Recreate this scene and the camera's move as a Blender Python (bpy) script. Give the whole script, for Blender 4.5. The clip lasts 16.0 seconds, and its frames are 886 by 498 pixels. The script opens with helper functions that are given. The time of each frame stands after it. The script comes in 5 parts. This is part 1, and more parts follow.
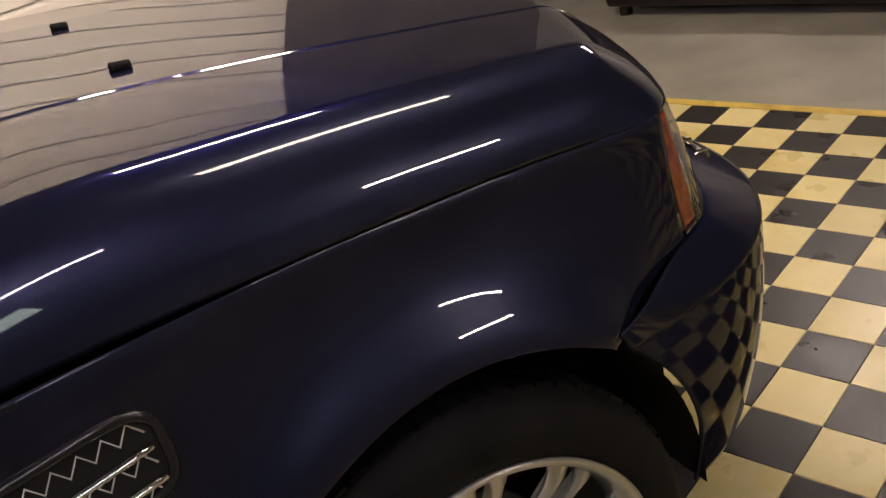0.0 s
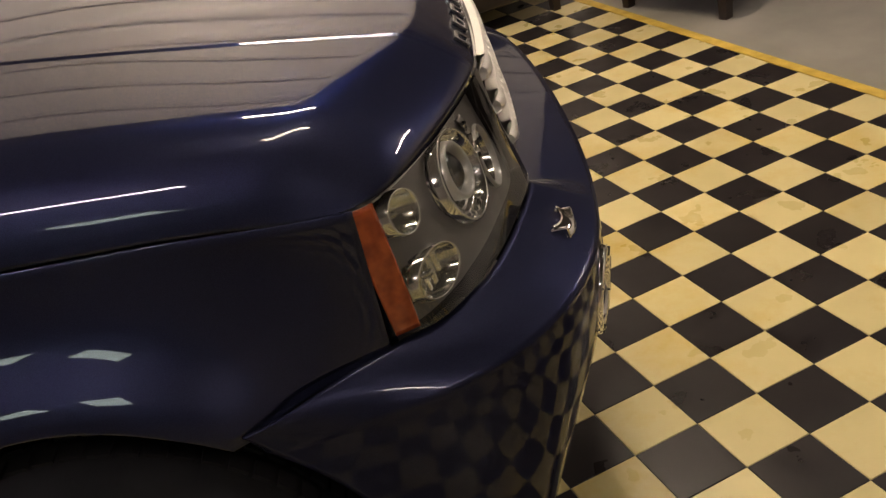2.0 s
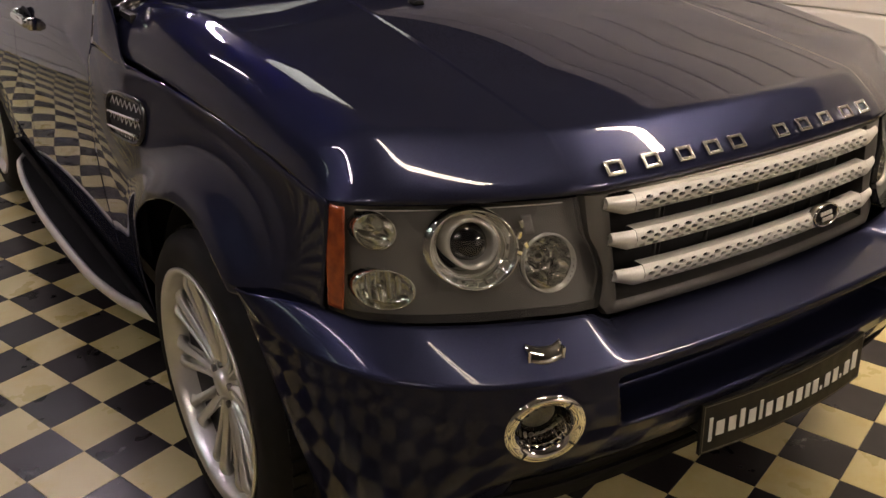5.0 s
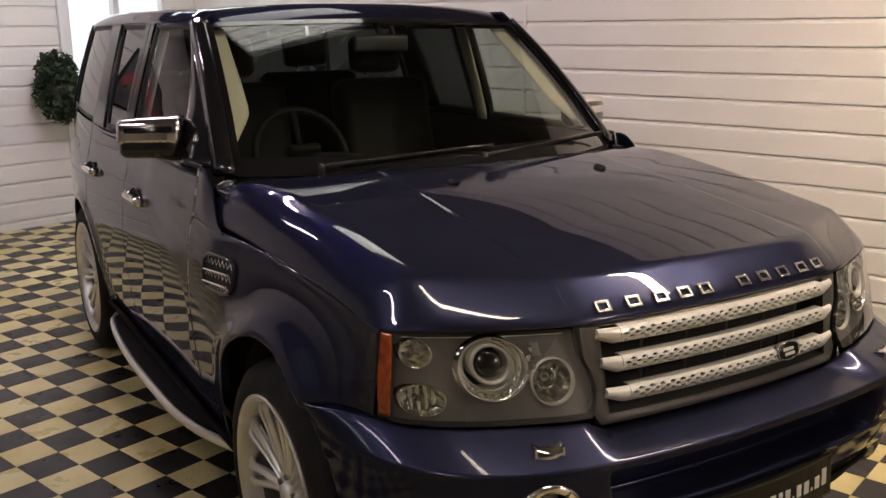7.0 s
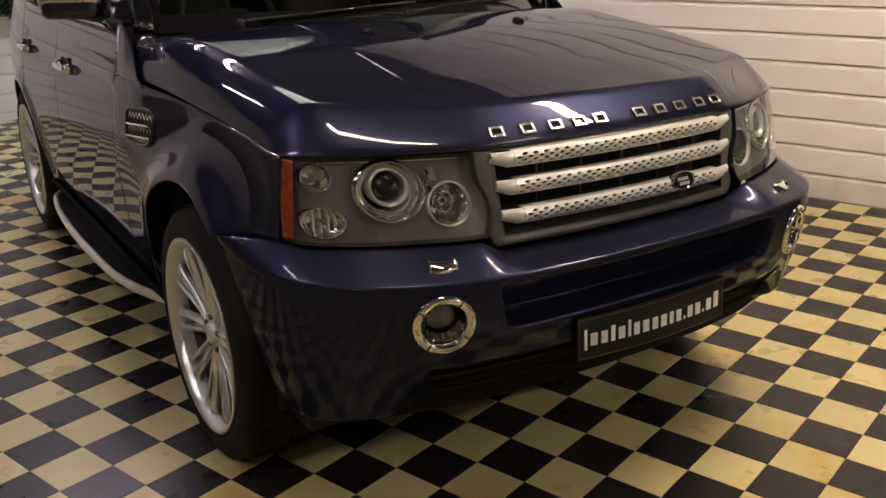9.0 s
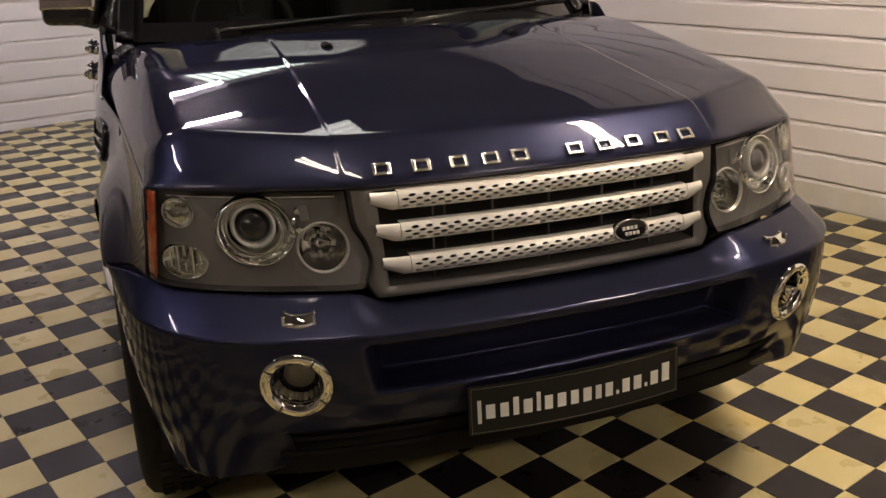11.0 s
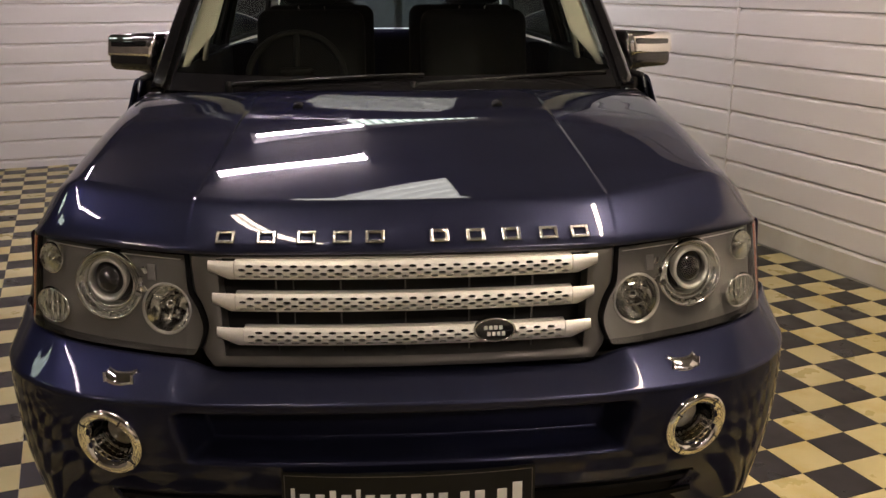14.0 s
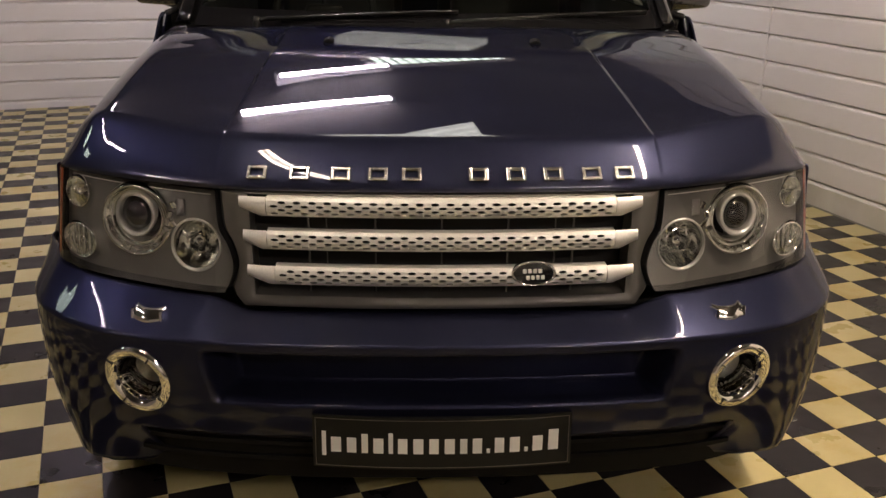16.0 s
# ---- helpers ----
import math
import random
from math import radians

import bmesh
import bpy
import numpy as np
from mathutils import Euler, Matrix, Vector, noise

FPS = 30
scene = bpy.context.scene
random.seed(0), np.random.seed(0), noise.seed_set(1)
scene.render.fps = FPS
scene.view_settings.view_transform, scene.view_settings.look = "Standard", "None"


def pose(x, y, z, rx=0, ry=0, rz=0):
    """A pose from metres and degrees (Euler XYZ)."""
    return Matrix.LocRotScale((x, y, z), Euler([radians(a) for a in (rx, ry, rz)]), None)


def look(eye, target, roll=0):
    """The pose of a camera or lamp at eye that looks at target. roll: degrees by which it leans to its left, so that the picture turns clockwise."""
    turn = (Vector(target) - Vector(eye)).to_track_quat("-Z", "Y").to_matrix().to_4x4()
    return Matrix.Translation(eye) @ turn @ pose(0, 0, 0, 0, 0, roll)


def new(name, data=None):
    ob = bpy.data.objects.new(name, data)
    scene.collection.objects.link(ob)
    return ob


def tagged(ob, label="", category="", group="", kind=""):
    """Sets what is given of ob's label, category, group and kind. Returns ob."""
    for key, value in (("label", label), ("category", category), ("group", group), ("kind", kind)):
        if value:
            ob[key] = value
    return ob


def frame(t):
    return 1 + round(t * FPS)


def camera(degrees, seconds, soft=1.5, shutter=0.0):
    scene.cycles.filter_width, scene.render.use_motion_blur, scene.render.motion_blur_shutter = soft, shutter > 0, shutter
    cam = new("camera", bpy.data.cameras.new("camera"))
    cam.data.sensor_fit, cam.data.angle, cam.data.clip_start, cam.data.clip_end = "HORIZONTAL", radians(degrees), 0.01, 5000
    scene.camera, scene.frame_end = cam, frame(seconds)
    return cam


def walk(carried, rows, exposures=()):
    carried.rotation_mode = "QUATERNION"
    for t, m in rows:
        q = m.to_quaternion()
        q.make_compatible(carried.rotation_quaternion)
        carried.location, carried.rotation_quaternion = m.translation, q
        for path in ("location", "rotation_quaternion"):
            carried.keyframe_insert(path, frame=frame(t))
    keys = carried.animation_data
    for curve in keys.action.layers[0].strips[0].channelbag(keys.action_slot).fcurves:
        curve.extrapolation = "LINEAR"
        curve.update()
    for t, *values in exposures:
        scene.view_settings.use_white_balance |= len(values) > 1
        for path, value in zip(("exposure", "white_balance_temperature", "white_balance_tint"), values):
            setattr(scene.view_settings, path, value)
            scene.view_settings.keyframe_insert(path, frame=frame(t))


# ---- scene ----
cam = camera(51.8, 16.0)
PATH = [
    (0, (-1.783, 1.259, 1.498), (-0.161, 0.546, 0.571), -14.5),
    (0.5, (-1.786, 1.037, 1.504), (-0.102, 0.536, 0.548), -16.2),
    (1, (-1.87, 0.786, 1.509), (-0.152, 0.506, 0.523), -16.1),
    (1.5, (-1.908, 0.562, 1.503), (-0.143, 0.484, 0.566), -16.7),
    (2, (-1.84, 0.32, 1.492), (-0.106, 0.383, 0.497), -14.1),
    (2.5, (-1.756, 0.117, 1.49), (-0.048, 0.433, 0.498), -14.5),
    (3, (-1.782, -0.165, 1.496), (-0.142, 0.414, 0.51), -15.4),
    (3.5, (-1.692, -0.376, 1.489), (-0.101, 0.377, 0.539), -15.4),
    (4, (-1.521, -0.548, 1.489), (-0.055, 0.435, 0.549), -9.4),
    (4.2, (-1.536, -0.523, 1.478), (-0.1, 0.557, 0.564), -4.3),
    (4.5, (-1.458, -0.712, 1.537), (-0.299, 0.633, 0.617), -3.5),
    (5, (-1.453, -0.867, 1.573), (-0.455, 0.65, 0.736), 0.5),
    (5.2, (-1.48, -0.926, 1.618), (-0.505, 0.64, 0.845), 0.1),
    (7.3, (-1.666, -1.371, 1.644), (-0.694, 0.314, 1.182), -0.4),
    (7.5, (-1.658, -1.429, 1.602), (-0.699, 0.263, 1.138), -1.0),
    (8, (-1.649, -1.47, 1.528), (-0.651, 0.178, 0.991), -1.4),
    (8.5, (-1.608, -1.494, 1.491), (-0.606, 0.124, 0.874), -1.5),
    (8.7, (-1.606, -1.505, 1.481), (-0.607, 0.103, 0.836), -1.1),
    (10.8, (-0.914, -1.48, 1.456), (-0.247, 0.294, 0.816), -2.4),
    (11, (-0.832, -1.539, 1.494), (-0.221, 0.246, 0.831), -1.8),
    (11.5, (-0.681, -1.57, 1.49), (-0.117, 0.231, 0.828), -1.1),
    (12, (-0.498, -1.539, 1.47), (0.0, 0.286, 0.821), -0.3),
    (12.5, (-0.304, -1.509, 1.483), (0.034, 0.338, 0.796), -1.3),
    (13, (-0.159, -1.505, 1.531), (-0.003, 0.329, 0.749), -0.7),
    (13.2, (-0.062, -1.513, 1.548), (0.01, 0.323, 0.759), 0.4),
    (13.5, (-0.008, -1.549, 1.547), (0.06, 0.303, 0.795), 1.2),
    (14, (0.019, -1.586, 1.531), (0.109, 0.331, 0.969), -0.1),
    (14.5, (0.036, -1.602, 1.562), (0.119, 0.345, 1.111), 0.4),
    (15, (0.055, -1.622, 1.511), (0.079, 0.314, 1.008), 0.2),
    (15.2, (0.021, -1.621, 1.508), (0.057, 0.302, 0.959), 0.6),
    (15.5, (0.024, -1.603, 1.472), (0.033, 0.318, 0.915), 0.5),
    (16, (-0.022, -1.527, 1.488), (0.031, 0.359, 0.825), 0.7),
]
walk(cam, [(t, look(eye, target, roll)) for t, eye, target, roll in PATH])

# ---- light ----
world = bpy.data.worlds.new("world")
scene.world = world
world.use_nodes = True
world.node_tree.nodes["Background"].inputs[0].default_value = (0.75, 0.8, 0.9, 1)
world.node_tree.nodes["Background"].inputs[1].default_value = 0.05

TURN = 19.0                       # the room's axes against the car's
ROOM = pose(0, 0, 0, 0, 0, TURN)
TILE, TILE_U, TILE_V = 0.1685, 0.249 * 0.1685, 0.0434 * 0.1685
WALL_U, WALL_V = 3.29, 7.05       # side wall and end wall
LEFT_U, FRONT_V = -7.0, -6.0
CEIL = 3.0
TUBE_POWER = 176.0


# ---- materials ----
def material(name, base, rough=0.5, metal=0.0, coat=0.0, spec=0.5, ior=None):
    m = bpy.data.materials.new(name)
    m.use_nodes = True
    b = m.node_tree.nodes["Principled BSDF"]
    b.inputs["Base Color"].default_value = (*base, 1)
    b.inputs["Roughness"].default_value = rough
    b.inputs["Metallic"].default_value = metal
    b.inputs["Coat Weight"].default_value = coat
    b.inputs["Specular IOR Level"].default_value = spec
    if ior:
        b.inputs["IOR"].default_value = ior
    return m


def node(m, kind, **values):
    n = m.node_tree.nodes.new(kind)
    for key, value in values.items():
        n.inputs[key.replace("_", " ")].default_value = value
    return n


def link(m, a, b):
    m.node_tree.links.new(a, b)


def bsdf(m):
    return m.node_tree.nodes["Principled BSDF"]


def coords(m, scale=(1, 1, 1), which="Object"):
    tc = node(m, "ShaderNodeNewGeometry" if which == "Position" else "ShaderNodeTexCoord")
    mp = node(m, "ShaderNodeMapping")
    mp.inputs["Scale"].default_value = scale
    link(m, tc.outputs[which], mp.inputs["Vector"])
    return mp.outputs["Vector"]


def mottle(m, base, other, scale=6.0, detail=6.0, stretch=(1, 1, 1), low=0.35, high=0.65, socket="Base Color", which="Object"):
    """Two colours mixed by noise."""
    nz = node(m, "ShaderNodeTexNoise", Scale=scale, Detail=detail)
    link(m, coords(m, stretch, which), nz.inputs["Vector"])
    ramp = node(m, "ShaderNodeValToRGB")
    ramp.color_ramp.elements[0].position, ramp.color_ramp.elements[1].position = low, high
    ramp.color_ramp.elements[0].color, ramp.color_ramp.elements[1].color = (*base, 1), (*other, 1)
    link(m, nz.outputs["Fac"], ramp.inputs["Fac"])
    link(m, ramp.outputs["Color"], bsdf(m).inputs[socket])
    return nz, ramp


def rough_noise(m, scale, low, high, stretch=(1, 1, 1), which="Object"):
    nz = node(m, "ShaderNodeTexNoise", Scale=scale, Detail=4.0)
    link(m, coords(m, stretch, which), nz.inputs["Vector"])
    mr = node(m, "ShaderNodeMapRange", To_Min=low, To_Max=high)
    mr.inputs["From Min"].default_value, mr.inputs["From Max"].default_value = 0.3, 0.7
    link(m, nz.outputs["Fac"], mr.inputs["Value"])
    link(m, mr.outputs["Result"], bsdf(m).inputs["Roughness"])


def bump(m, scale, strength, distance, stretch=(1, 1, 1), detail=4.0, which="Object"):
    nz = node(m, "ShaderNodeTexNoise", Scale=scale, Detail=detail)
    link(m, coords(m, stretch, which), nz.inputs["Vector"])
    bp = node(m, "ShaderNodeBump", Strength=strength, Distance=distance)
    link(m, nz.outputs["Fac"], bp.inputs["Height"])
    link(m, bp.outputs["Normal"], bsdf(m).inputs["Normal"])


def car_paint(name, haze):
    """Navy flake under clear lacquer: a dark diffuse ground, a soft metallic glow and a sharp coat."""
    m = material(name, (0.012, 0.016, 0.045), 0.36, 0.6, 1.0, 0.0)
    bsdf(m).inputs["Specular Tint"].default_value = (0.17, 0.19, 0.32, 1)
    bsdf(m).inputs["Coat Roughness"].default_value = haze
    bsdf(m).inputs["Coat IOR"].default_value = 1.43
    mottle(m, (0.0165, 0.0185, 0.037), (0.0245, 0.027, 0.055), 900.0, 2.0)
    return m


PAINT = car_paint("navy_metallic_paint", 0.012)
BUMPER_PAINT = car_paint("navy_paint_on_plastic", 0.03)
bsdf(BUMPER_PAINT).inputs["Coat IOR"].default_value = 1.21
LETTER = material("polished_letter_metal", (0.5, 0.5, 0.49), 0.2, 1.0)
rough_noise(LETTER, 60, 0.14, 0.26)
BLACK = material("black_plastic", (0.012, 0.012, 0.013), 0.45)
rough_noise(BLACK, 40, 0.36, 0.55)
GLOSS_BLACK = material("gloss_black", (0.008, 0.008, 0.009), 0.12, 0, 0.6)
PILLAR_BLACK = material("satin_black_pillar", (0.007, 0.007, 0.008), 0.16, 0, 0, 0.3)
WIPER_BLACK = material("black_wiper_paint", (0.006, 0.006, 0.006), 0.3, 0, 0, 0.3)
DARK = material("dark_recess", (0.009, 0.0088, 0.0085), 0.8)
GREY_TRIM = material("graphite_grey_paint", (0.11, 0.104, 0.094), 0.42, 0.35)
rough_noise(GREY_TRIM, 60, 0.36, 0.5)
SILVER = material("satin_silver_paint", (0.7, 0.68, 0.63), 0.34, 0.35)
mottle(SILVER, (0.76, 0.745, 0.70), (0.83, 0.81, 0.765), 300.0, 3.0)
ALLOY = material("silver_alloy", (0.8, 0.79, 0.76), 0.3, 0.85)
mottle(ALLOY, (0.75, 0.74, 0.71), (0.84, 0.83, 0.8), 20.0, 5.0)
CHROME = material("chrome", (0.82, 0.81, 0.79), 0.06, 1.0)
rough_noise(CHROME, 30, 0.03, 0.09)
REFLECTOR = material("lamp_reflector", (0.94, 0.94, 0.91), 0.16, 1.0)
rough_noise(REFLECTOR, 45, 0.05, 0.15)
FROST = material("frosted_lamp_ring", (0.5, 0.49, 0.46), 0.32, 0.6)
LAMP_GREY = material("lamp_bezel_grey", (0.135, 0.128, 0.118), 0.42, 0.1)
rough_noise(LAMP_GREY, 50, 0.32, 0.45)
AMBER = material("amber_reflector", (0.3, 0.06, 0.014), 0.18, 0, 0.8)
mottle(AMBER, (0.19, 0.03, 0.009), (0.33, 0.065, 0.015), 40.0, 2.0)
RUBBER = material("tyre_rubber", (0.014, 0.014, 0.014), 0.72, 0, 0, 0.2)
mottle(RUBBER, (0.007, 0.0068, 0.0068), (0.012, 0.0116, 0.0112), 14.0, 6.0)
RED_ENAMEL = material("red_print", (0.2, 0.014, 0.016), 0.35)
mottle(RED_ENAMEL, (0.16, 0.012, 0.02), (0.38, 0.02, 0.04), 6.0, 3.0, (0.6, 1, 2.2))
# shaded copy of the alloy: darker colour for contrast behind the spokes
BARREL = material("shaded_inner_alloy", (0.16, 0.155, 0.15), 0.5, 0.6)
rough_noise(BARREL, 40, 0.42, 0.6)
STEEL = material("brake_steel", (0.28, 0.27, 0.26), 0.4, 0.9)
LEATHER = material("dark_leather", (0.009, 0.0085, 0.008), 0.6, 0, 0, 0.15)
bump(LEATHER, 220, 0.25, 0.001)
TRIM_CREAM = material("cream_headlining", (0.6, 0.55, 0.45), 0.8)
bump(TRIM_CREAM, 500, 0.2, 0.0006)
JET_BLACK = material("rough_black_plastic", (0.006, 0.006, 0.006), 0.85, 0, 0, 0.15)
bump(JET_BLACK, 180, 0.2, 0.001)
PLATE_BLACK = material("plate_black", (0.007, 0.007, 0.007), 0.4, 0, 0, 0.25)
rough_noise(PLATE_BLACK, 40, 0.34, 0.48)
VENT_GREY = material("vent_dark_grey", (0.02, 0.019, 0.02), 0.2)
rough_noise(VENT_GREY, 60, 0.14, 0.26)
WHITE_INK = material("white_plate_lettering", (0.72, 0.72, 0.7), 0.5)


def glass(name, tint=(1, 1, 1), rough=0.0, ior=1.5):
    m = material(name, tint, rough, ior=ior)
    bsdf(m).inputs["Transmission Weight"].default_value = 1.0
    return m


GLASS = glass("windscreen_glass", (0.72, 0.8, 0.76))
PRIVACY = glass("tinted_glass", (0.2, 0.22, 0.22))
DOOR_GLASS = glass("green_tinted_glass", (0.5, 0.56, 0.54))
LENS = glass("headlamp_lens", (0.97, 0.98, 0.97), ior=1.45)


def thin(m, tint, gloss=0.0):
    """A pane: see-through with a mirror-like sheen that grows at grazing angles."""
    nt = m.node_tree
    out = nt.nodes["Material Output"]
    tr = node(m, "ShaderNodeBsdfTransparent", Color=(*tint, 1))
    gl = node(m, "ShaderNodeBsdfGlossy", Roughness=gloss)
    lw = node(m, "ShaderNodeLayerWeight", Blend=0.5)
    pw = node(m, "ShaderNodeMath")
    pw.operation = "POWER"
    pw.inputs[1].default_value = 5.0
    ml = node(m, "ShaderNodeMath")
    ml.operation = "MULTIPLY_ADD"
    ml.inputs[1].default_value, ml.inputs[2].default_value = 0.92, 0.07
    mx = node(m, "ShaderNodeMixShader")
    link(m, lw.outputs["Facing"], pw.inputs[0])
    link(m, pw.outputs[0], ml.inputs[0])
    link(m, ml.outputs[0], mx.inputs[0])
    link(m, tr.outputs[0], mx.inputs[1])
    link(m, gl.outputs[0], mx.inputs[2])
    link(m, mx.outputs[0], out.inputs["Surface"])


thin(GLASS, (0.74, 0.79, 0.75))
thin(PRIVACY, (0.05, 0.055, 0.055))
thin(DOOR_GLASS, (0.58, 0.64, 0.6))
thin(LENS, (0.93, 0.94, 0.92))

# room
CLAD = material("white_cladding", (0.78, 0.75, 0.71), 0.36)
mottle(CLAD, (0.755, 0.72, 0.68), (0.82, 0.79, 0.755), 1.6, 5.0, (0.35, 1, 2))
bump(CLAD, 26, 0.28, 0.0022, (0.05, 1.0, 1.6), 8.0)
SKIRT = material("white_skirting", (0.72, 0.69, 0.63), 0.4)
mottle(SKIRT, (0.62, 0.58, 0.5), (0.76, 0.73, 0.67), 3.0, 6.0)
CEILING = material("dark_ceiling_board", (0.03, 0.029, 0.027), 0.8)
mottle(CEILING, (0.052, 0.048, 0.044), (0.072, 0.067, 0.062), 2.0, 6.0)
CONCRETE = material("grey_painted_concrete", (0.28, 0.265, 0.23), 0.42)
mottle(CONCRETE, (0.225, 0.215, 0.185), (0.32, 0.305, 0.265), 2.2, 9.0)
bump(CONCRETE, 60, 0.12, 0.002)
YELLOW = material("yellow_floor_line", (0.62, 0.43, 0.06), 0.5)
mottle(YELLOW, (0.5, 0.34, 0.05), (0.7, 0.5, 0.09), 12.0, 6.0)


def tile_material(name, a, b, stain, low, high):
    m = material(name, a, 0.3)
    nz, ramp = mottle(m, a, b, 5.0, 7.0, which="Position")
    info = node(m, "ShaderNodeObjectInfo")
    st = node(m, "ShaderNodeTexNoise", Scale=2.6, Detail=8.0, Roughness=0.65)
    link(m, coords(m, which="Position"), st.inputs["Vector"])
    sr = node(m, "ShaderNodeMapRange")
    sr.inputs["From Min"].default_value, sr.inputs["From Max"].default_value = low, high
    link(m, st.outputs["Fac"], sr.inputs["Value"])
    mix = node(m, "ShaderNodeMix")
    mix.data_type = "RGBA"
    link(m, sr.outputs["Result"], mix.inputs["Factor"])
    link(m, ramp.outputs["Color"], mix.inputs["A"])
    mix.inputs["B"].default_value = (*stain, 1)
    hsv = node(m, "ShaderNodeHueSaturation")
    vr = node(m, "ShaderNodeMapRange", To_Min=0.9, To_Max=1.08)
    link(m, info.outputs["Random"], vr.inputs["Value"])
    link(m, vr.outputs["Result"], hsv.inputs["Value"])
    link(m, mix.outputs["Result"], hsv.inputs["Color"])
    link(m, hsv.outputs["Color"], bsdf(m).inputs["Base Color"])
    rough_noise(m, 7.0, 0.24, 0.42, which="Position")
    bump(m, 30.0, 0.05, 0.002, which="Position")
    return m


TILE_CREAM = tile_material("cream_floor_tile", (0.65, 0.56, 0.262), (0.71, 0.615, 0.31), (0.59, 0.42, 0.08), 0.5, 0.76)
TILE_BLACK = tile_material("black_floor_tile", (0.014, 0.0115, 0.0125), (0.021, 0.0175, 0.0175), (0.04, 0.033, 0.03), 0.6, 0.9)
bsdf(TILE_BLACK).inputs["Specular IOR Level"].default_value = 0.36


def lamp_material(name, colour, strength):
    m = bpy.data.materials.new(name)
    m.use_nodes = True
    b = m.node_tree.nodes["Principled BSDF"]
    b.inputs["Base Color"].default_value = (0.8, 0.8, 0.8, 1)
    b.inputs["Emission Color"].default_value = (*colour, 1)
    b.inputs["Emission Strength"].default_value = strength
    return m


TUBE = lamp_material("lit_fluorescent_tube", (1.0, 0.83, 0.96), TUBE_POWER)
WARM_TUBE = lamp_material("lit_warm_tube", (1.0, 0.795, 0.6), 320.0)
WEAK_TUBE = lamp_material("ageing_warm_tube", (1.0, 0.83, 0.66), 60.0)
# shared by the left batten and the added fill batten in front
FILL_AND_LEFT_TUBE = lamp_material("front_fill_and_left_tube", (1.0, 0.83, 0.73), 215.0)
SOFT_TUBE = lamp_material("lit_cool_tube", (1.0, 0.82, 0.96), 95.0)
DIM_TUBE = lamp_material("dim_diffuser", (1.0, 0.97, 0.9), 2.7)
ROOFLIGHT = lamp_material("translucent_rooflight", (0.86, 1.0, 0.9), 5.0)
# dark grey in place of the dimness at the room's unseen ends
DIM_WALL = material("dim_wall_grey", (0.24, 0.21, 0.185), 0.7)
mottle(DIM_WALL, (0.21, 0.185, 0.165), (0.27, 0.24, 0.21), 1.5, 6.0)
DAYLIGHT = lamp_material("daylight_outside", (0.8, 0.87, 1.0), 0.75)
WHITE_UPVC = material("white_upvc", (0.78, 0.78, 0.78), 0.3)
LEAF = material("dark_green_leaf", (0.02, 0.04, 0.016), 0.4)
mottle(LEAF, (0.014, 0.028, 0.012), (0.035, 0.06, 0.025), 9.0, 3.0)
BROWN_LEATHER = material("dark_brown_leather", (0.012, 0.0075, 0.0075), 0.42)
mottle(BROWN_LEATHER, (0.009, 0.006, 0.006), (0.017, 0.0105, 0.0095), 7.0, 5.0)
bump(BROWN_LEATHER, 150, 0.3, 0.0015)
DARK_WOOD = material("dark_wood", (0.016, 0.009, 0.007), 0.4)
mottle(DARK_WOOD, (0.011, 0.007, 0.006), (0.022, 0.013, 0.010), 8.0, 5.0, (1, 1, 0.15))
PICTURE = material("picture_ground", (0.03, 0.03, 0.04), 0.4)
mottle(PICTURE, (0.02, 0.022, 0.03), (0.06, 0.055, 0.055), 7.0, 4.0)

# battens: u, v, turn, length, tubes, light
# the last batten is unseen, added to brighten the car's front
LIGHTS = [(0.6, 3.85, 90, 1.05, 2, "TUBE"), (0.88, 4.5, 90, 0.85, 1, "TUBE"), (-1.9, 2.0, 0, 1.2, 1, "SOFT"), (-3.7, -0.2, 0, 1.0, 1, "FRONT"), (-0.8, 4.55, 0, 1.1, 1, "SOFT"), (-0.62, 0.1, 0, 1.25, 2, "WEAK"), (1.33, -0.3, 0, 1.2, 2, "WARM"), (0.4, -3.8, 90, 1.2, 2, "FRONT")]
# dim diffuser panels: u, v, turn
DIM_LIGHTS = [(0.77, 2.5, 90)]
# rooflights: u, v, size
ROOFLIGHTS = [(1.75, 5.3, 1.0), (-3.1, 2.35, 0.42), (-3.1, 3.6, 0.42)]


# ---- mesh helpers ----
def part(name, bm, mat, parent=None, label="", smooth=True):
    """Link a bmesh as one mesh object under a thing or a part."""
    me = bpy.data.meshes.new(name)
    bm.to_mesh(me)
    bm.free()
    if smooth:
        me.polygons.foreach_set("use_smooth", [True] * len(me.polygons))
    me.materials.append(mat)
    ob = new(name, me)
    if parent is not None:
        ob.parent = parent
    if label:
        tagged(ob, label)
    return ob


def crisp(ob, degrees=35):
    """Shade smooth but for the edges sharper than that."""
    bm = bmesh.new()
    bm.from_mesh(ob.data)
    for e in bm.edges:
        if len(e.link_faces) == 2 and e.calc_face_angle(0) > radians(degrees):
            e.smooth = False
    bm.to_mesh(ob.data)
    bm.free()
    return ob


def empty(name, m=None, parent=None):
    ob = new(name)
    ob.empty_display_size = 0.1
    if parent is not None:
        ob.parent = parent
    if m is not None:
        ob.matrix_basis = m
    return ob


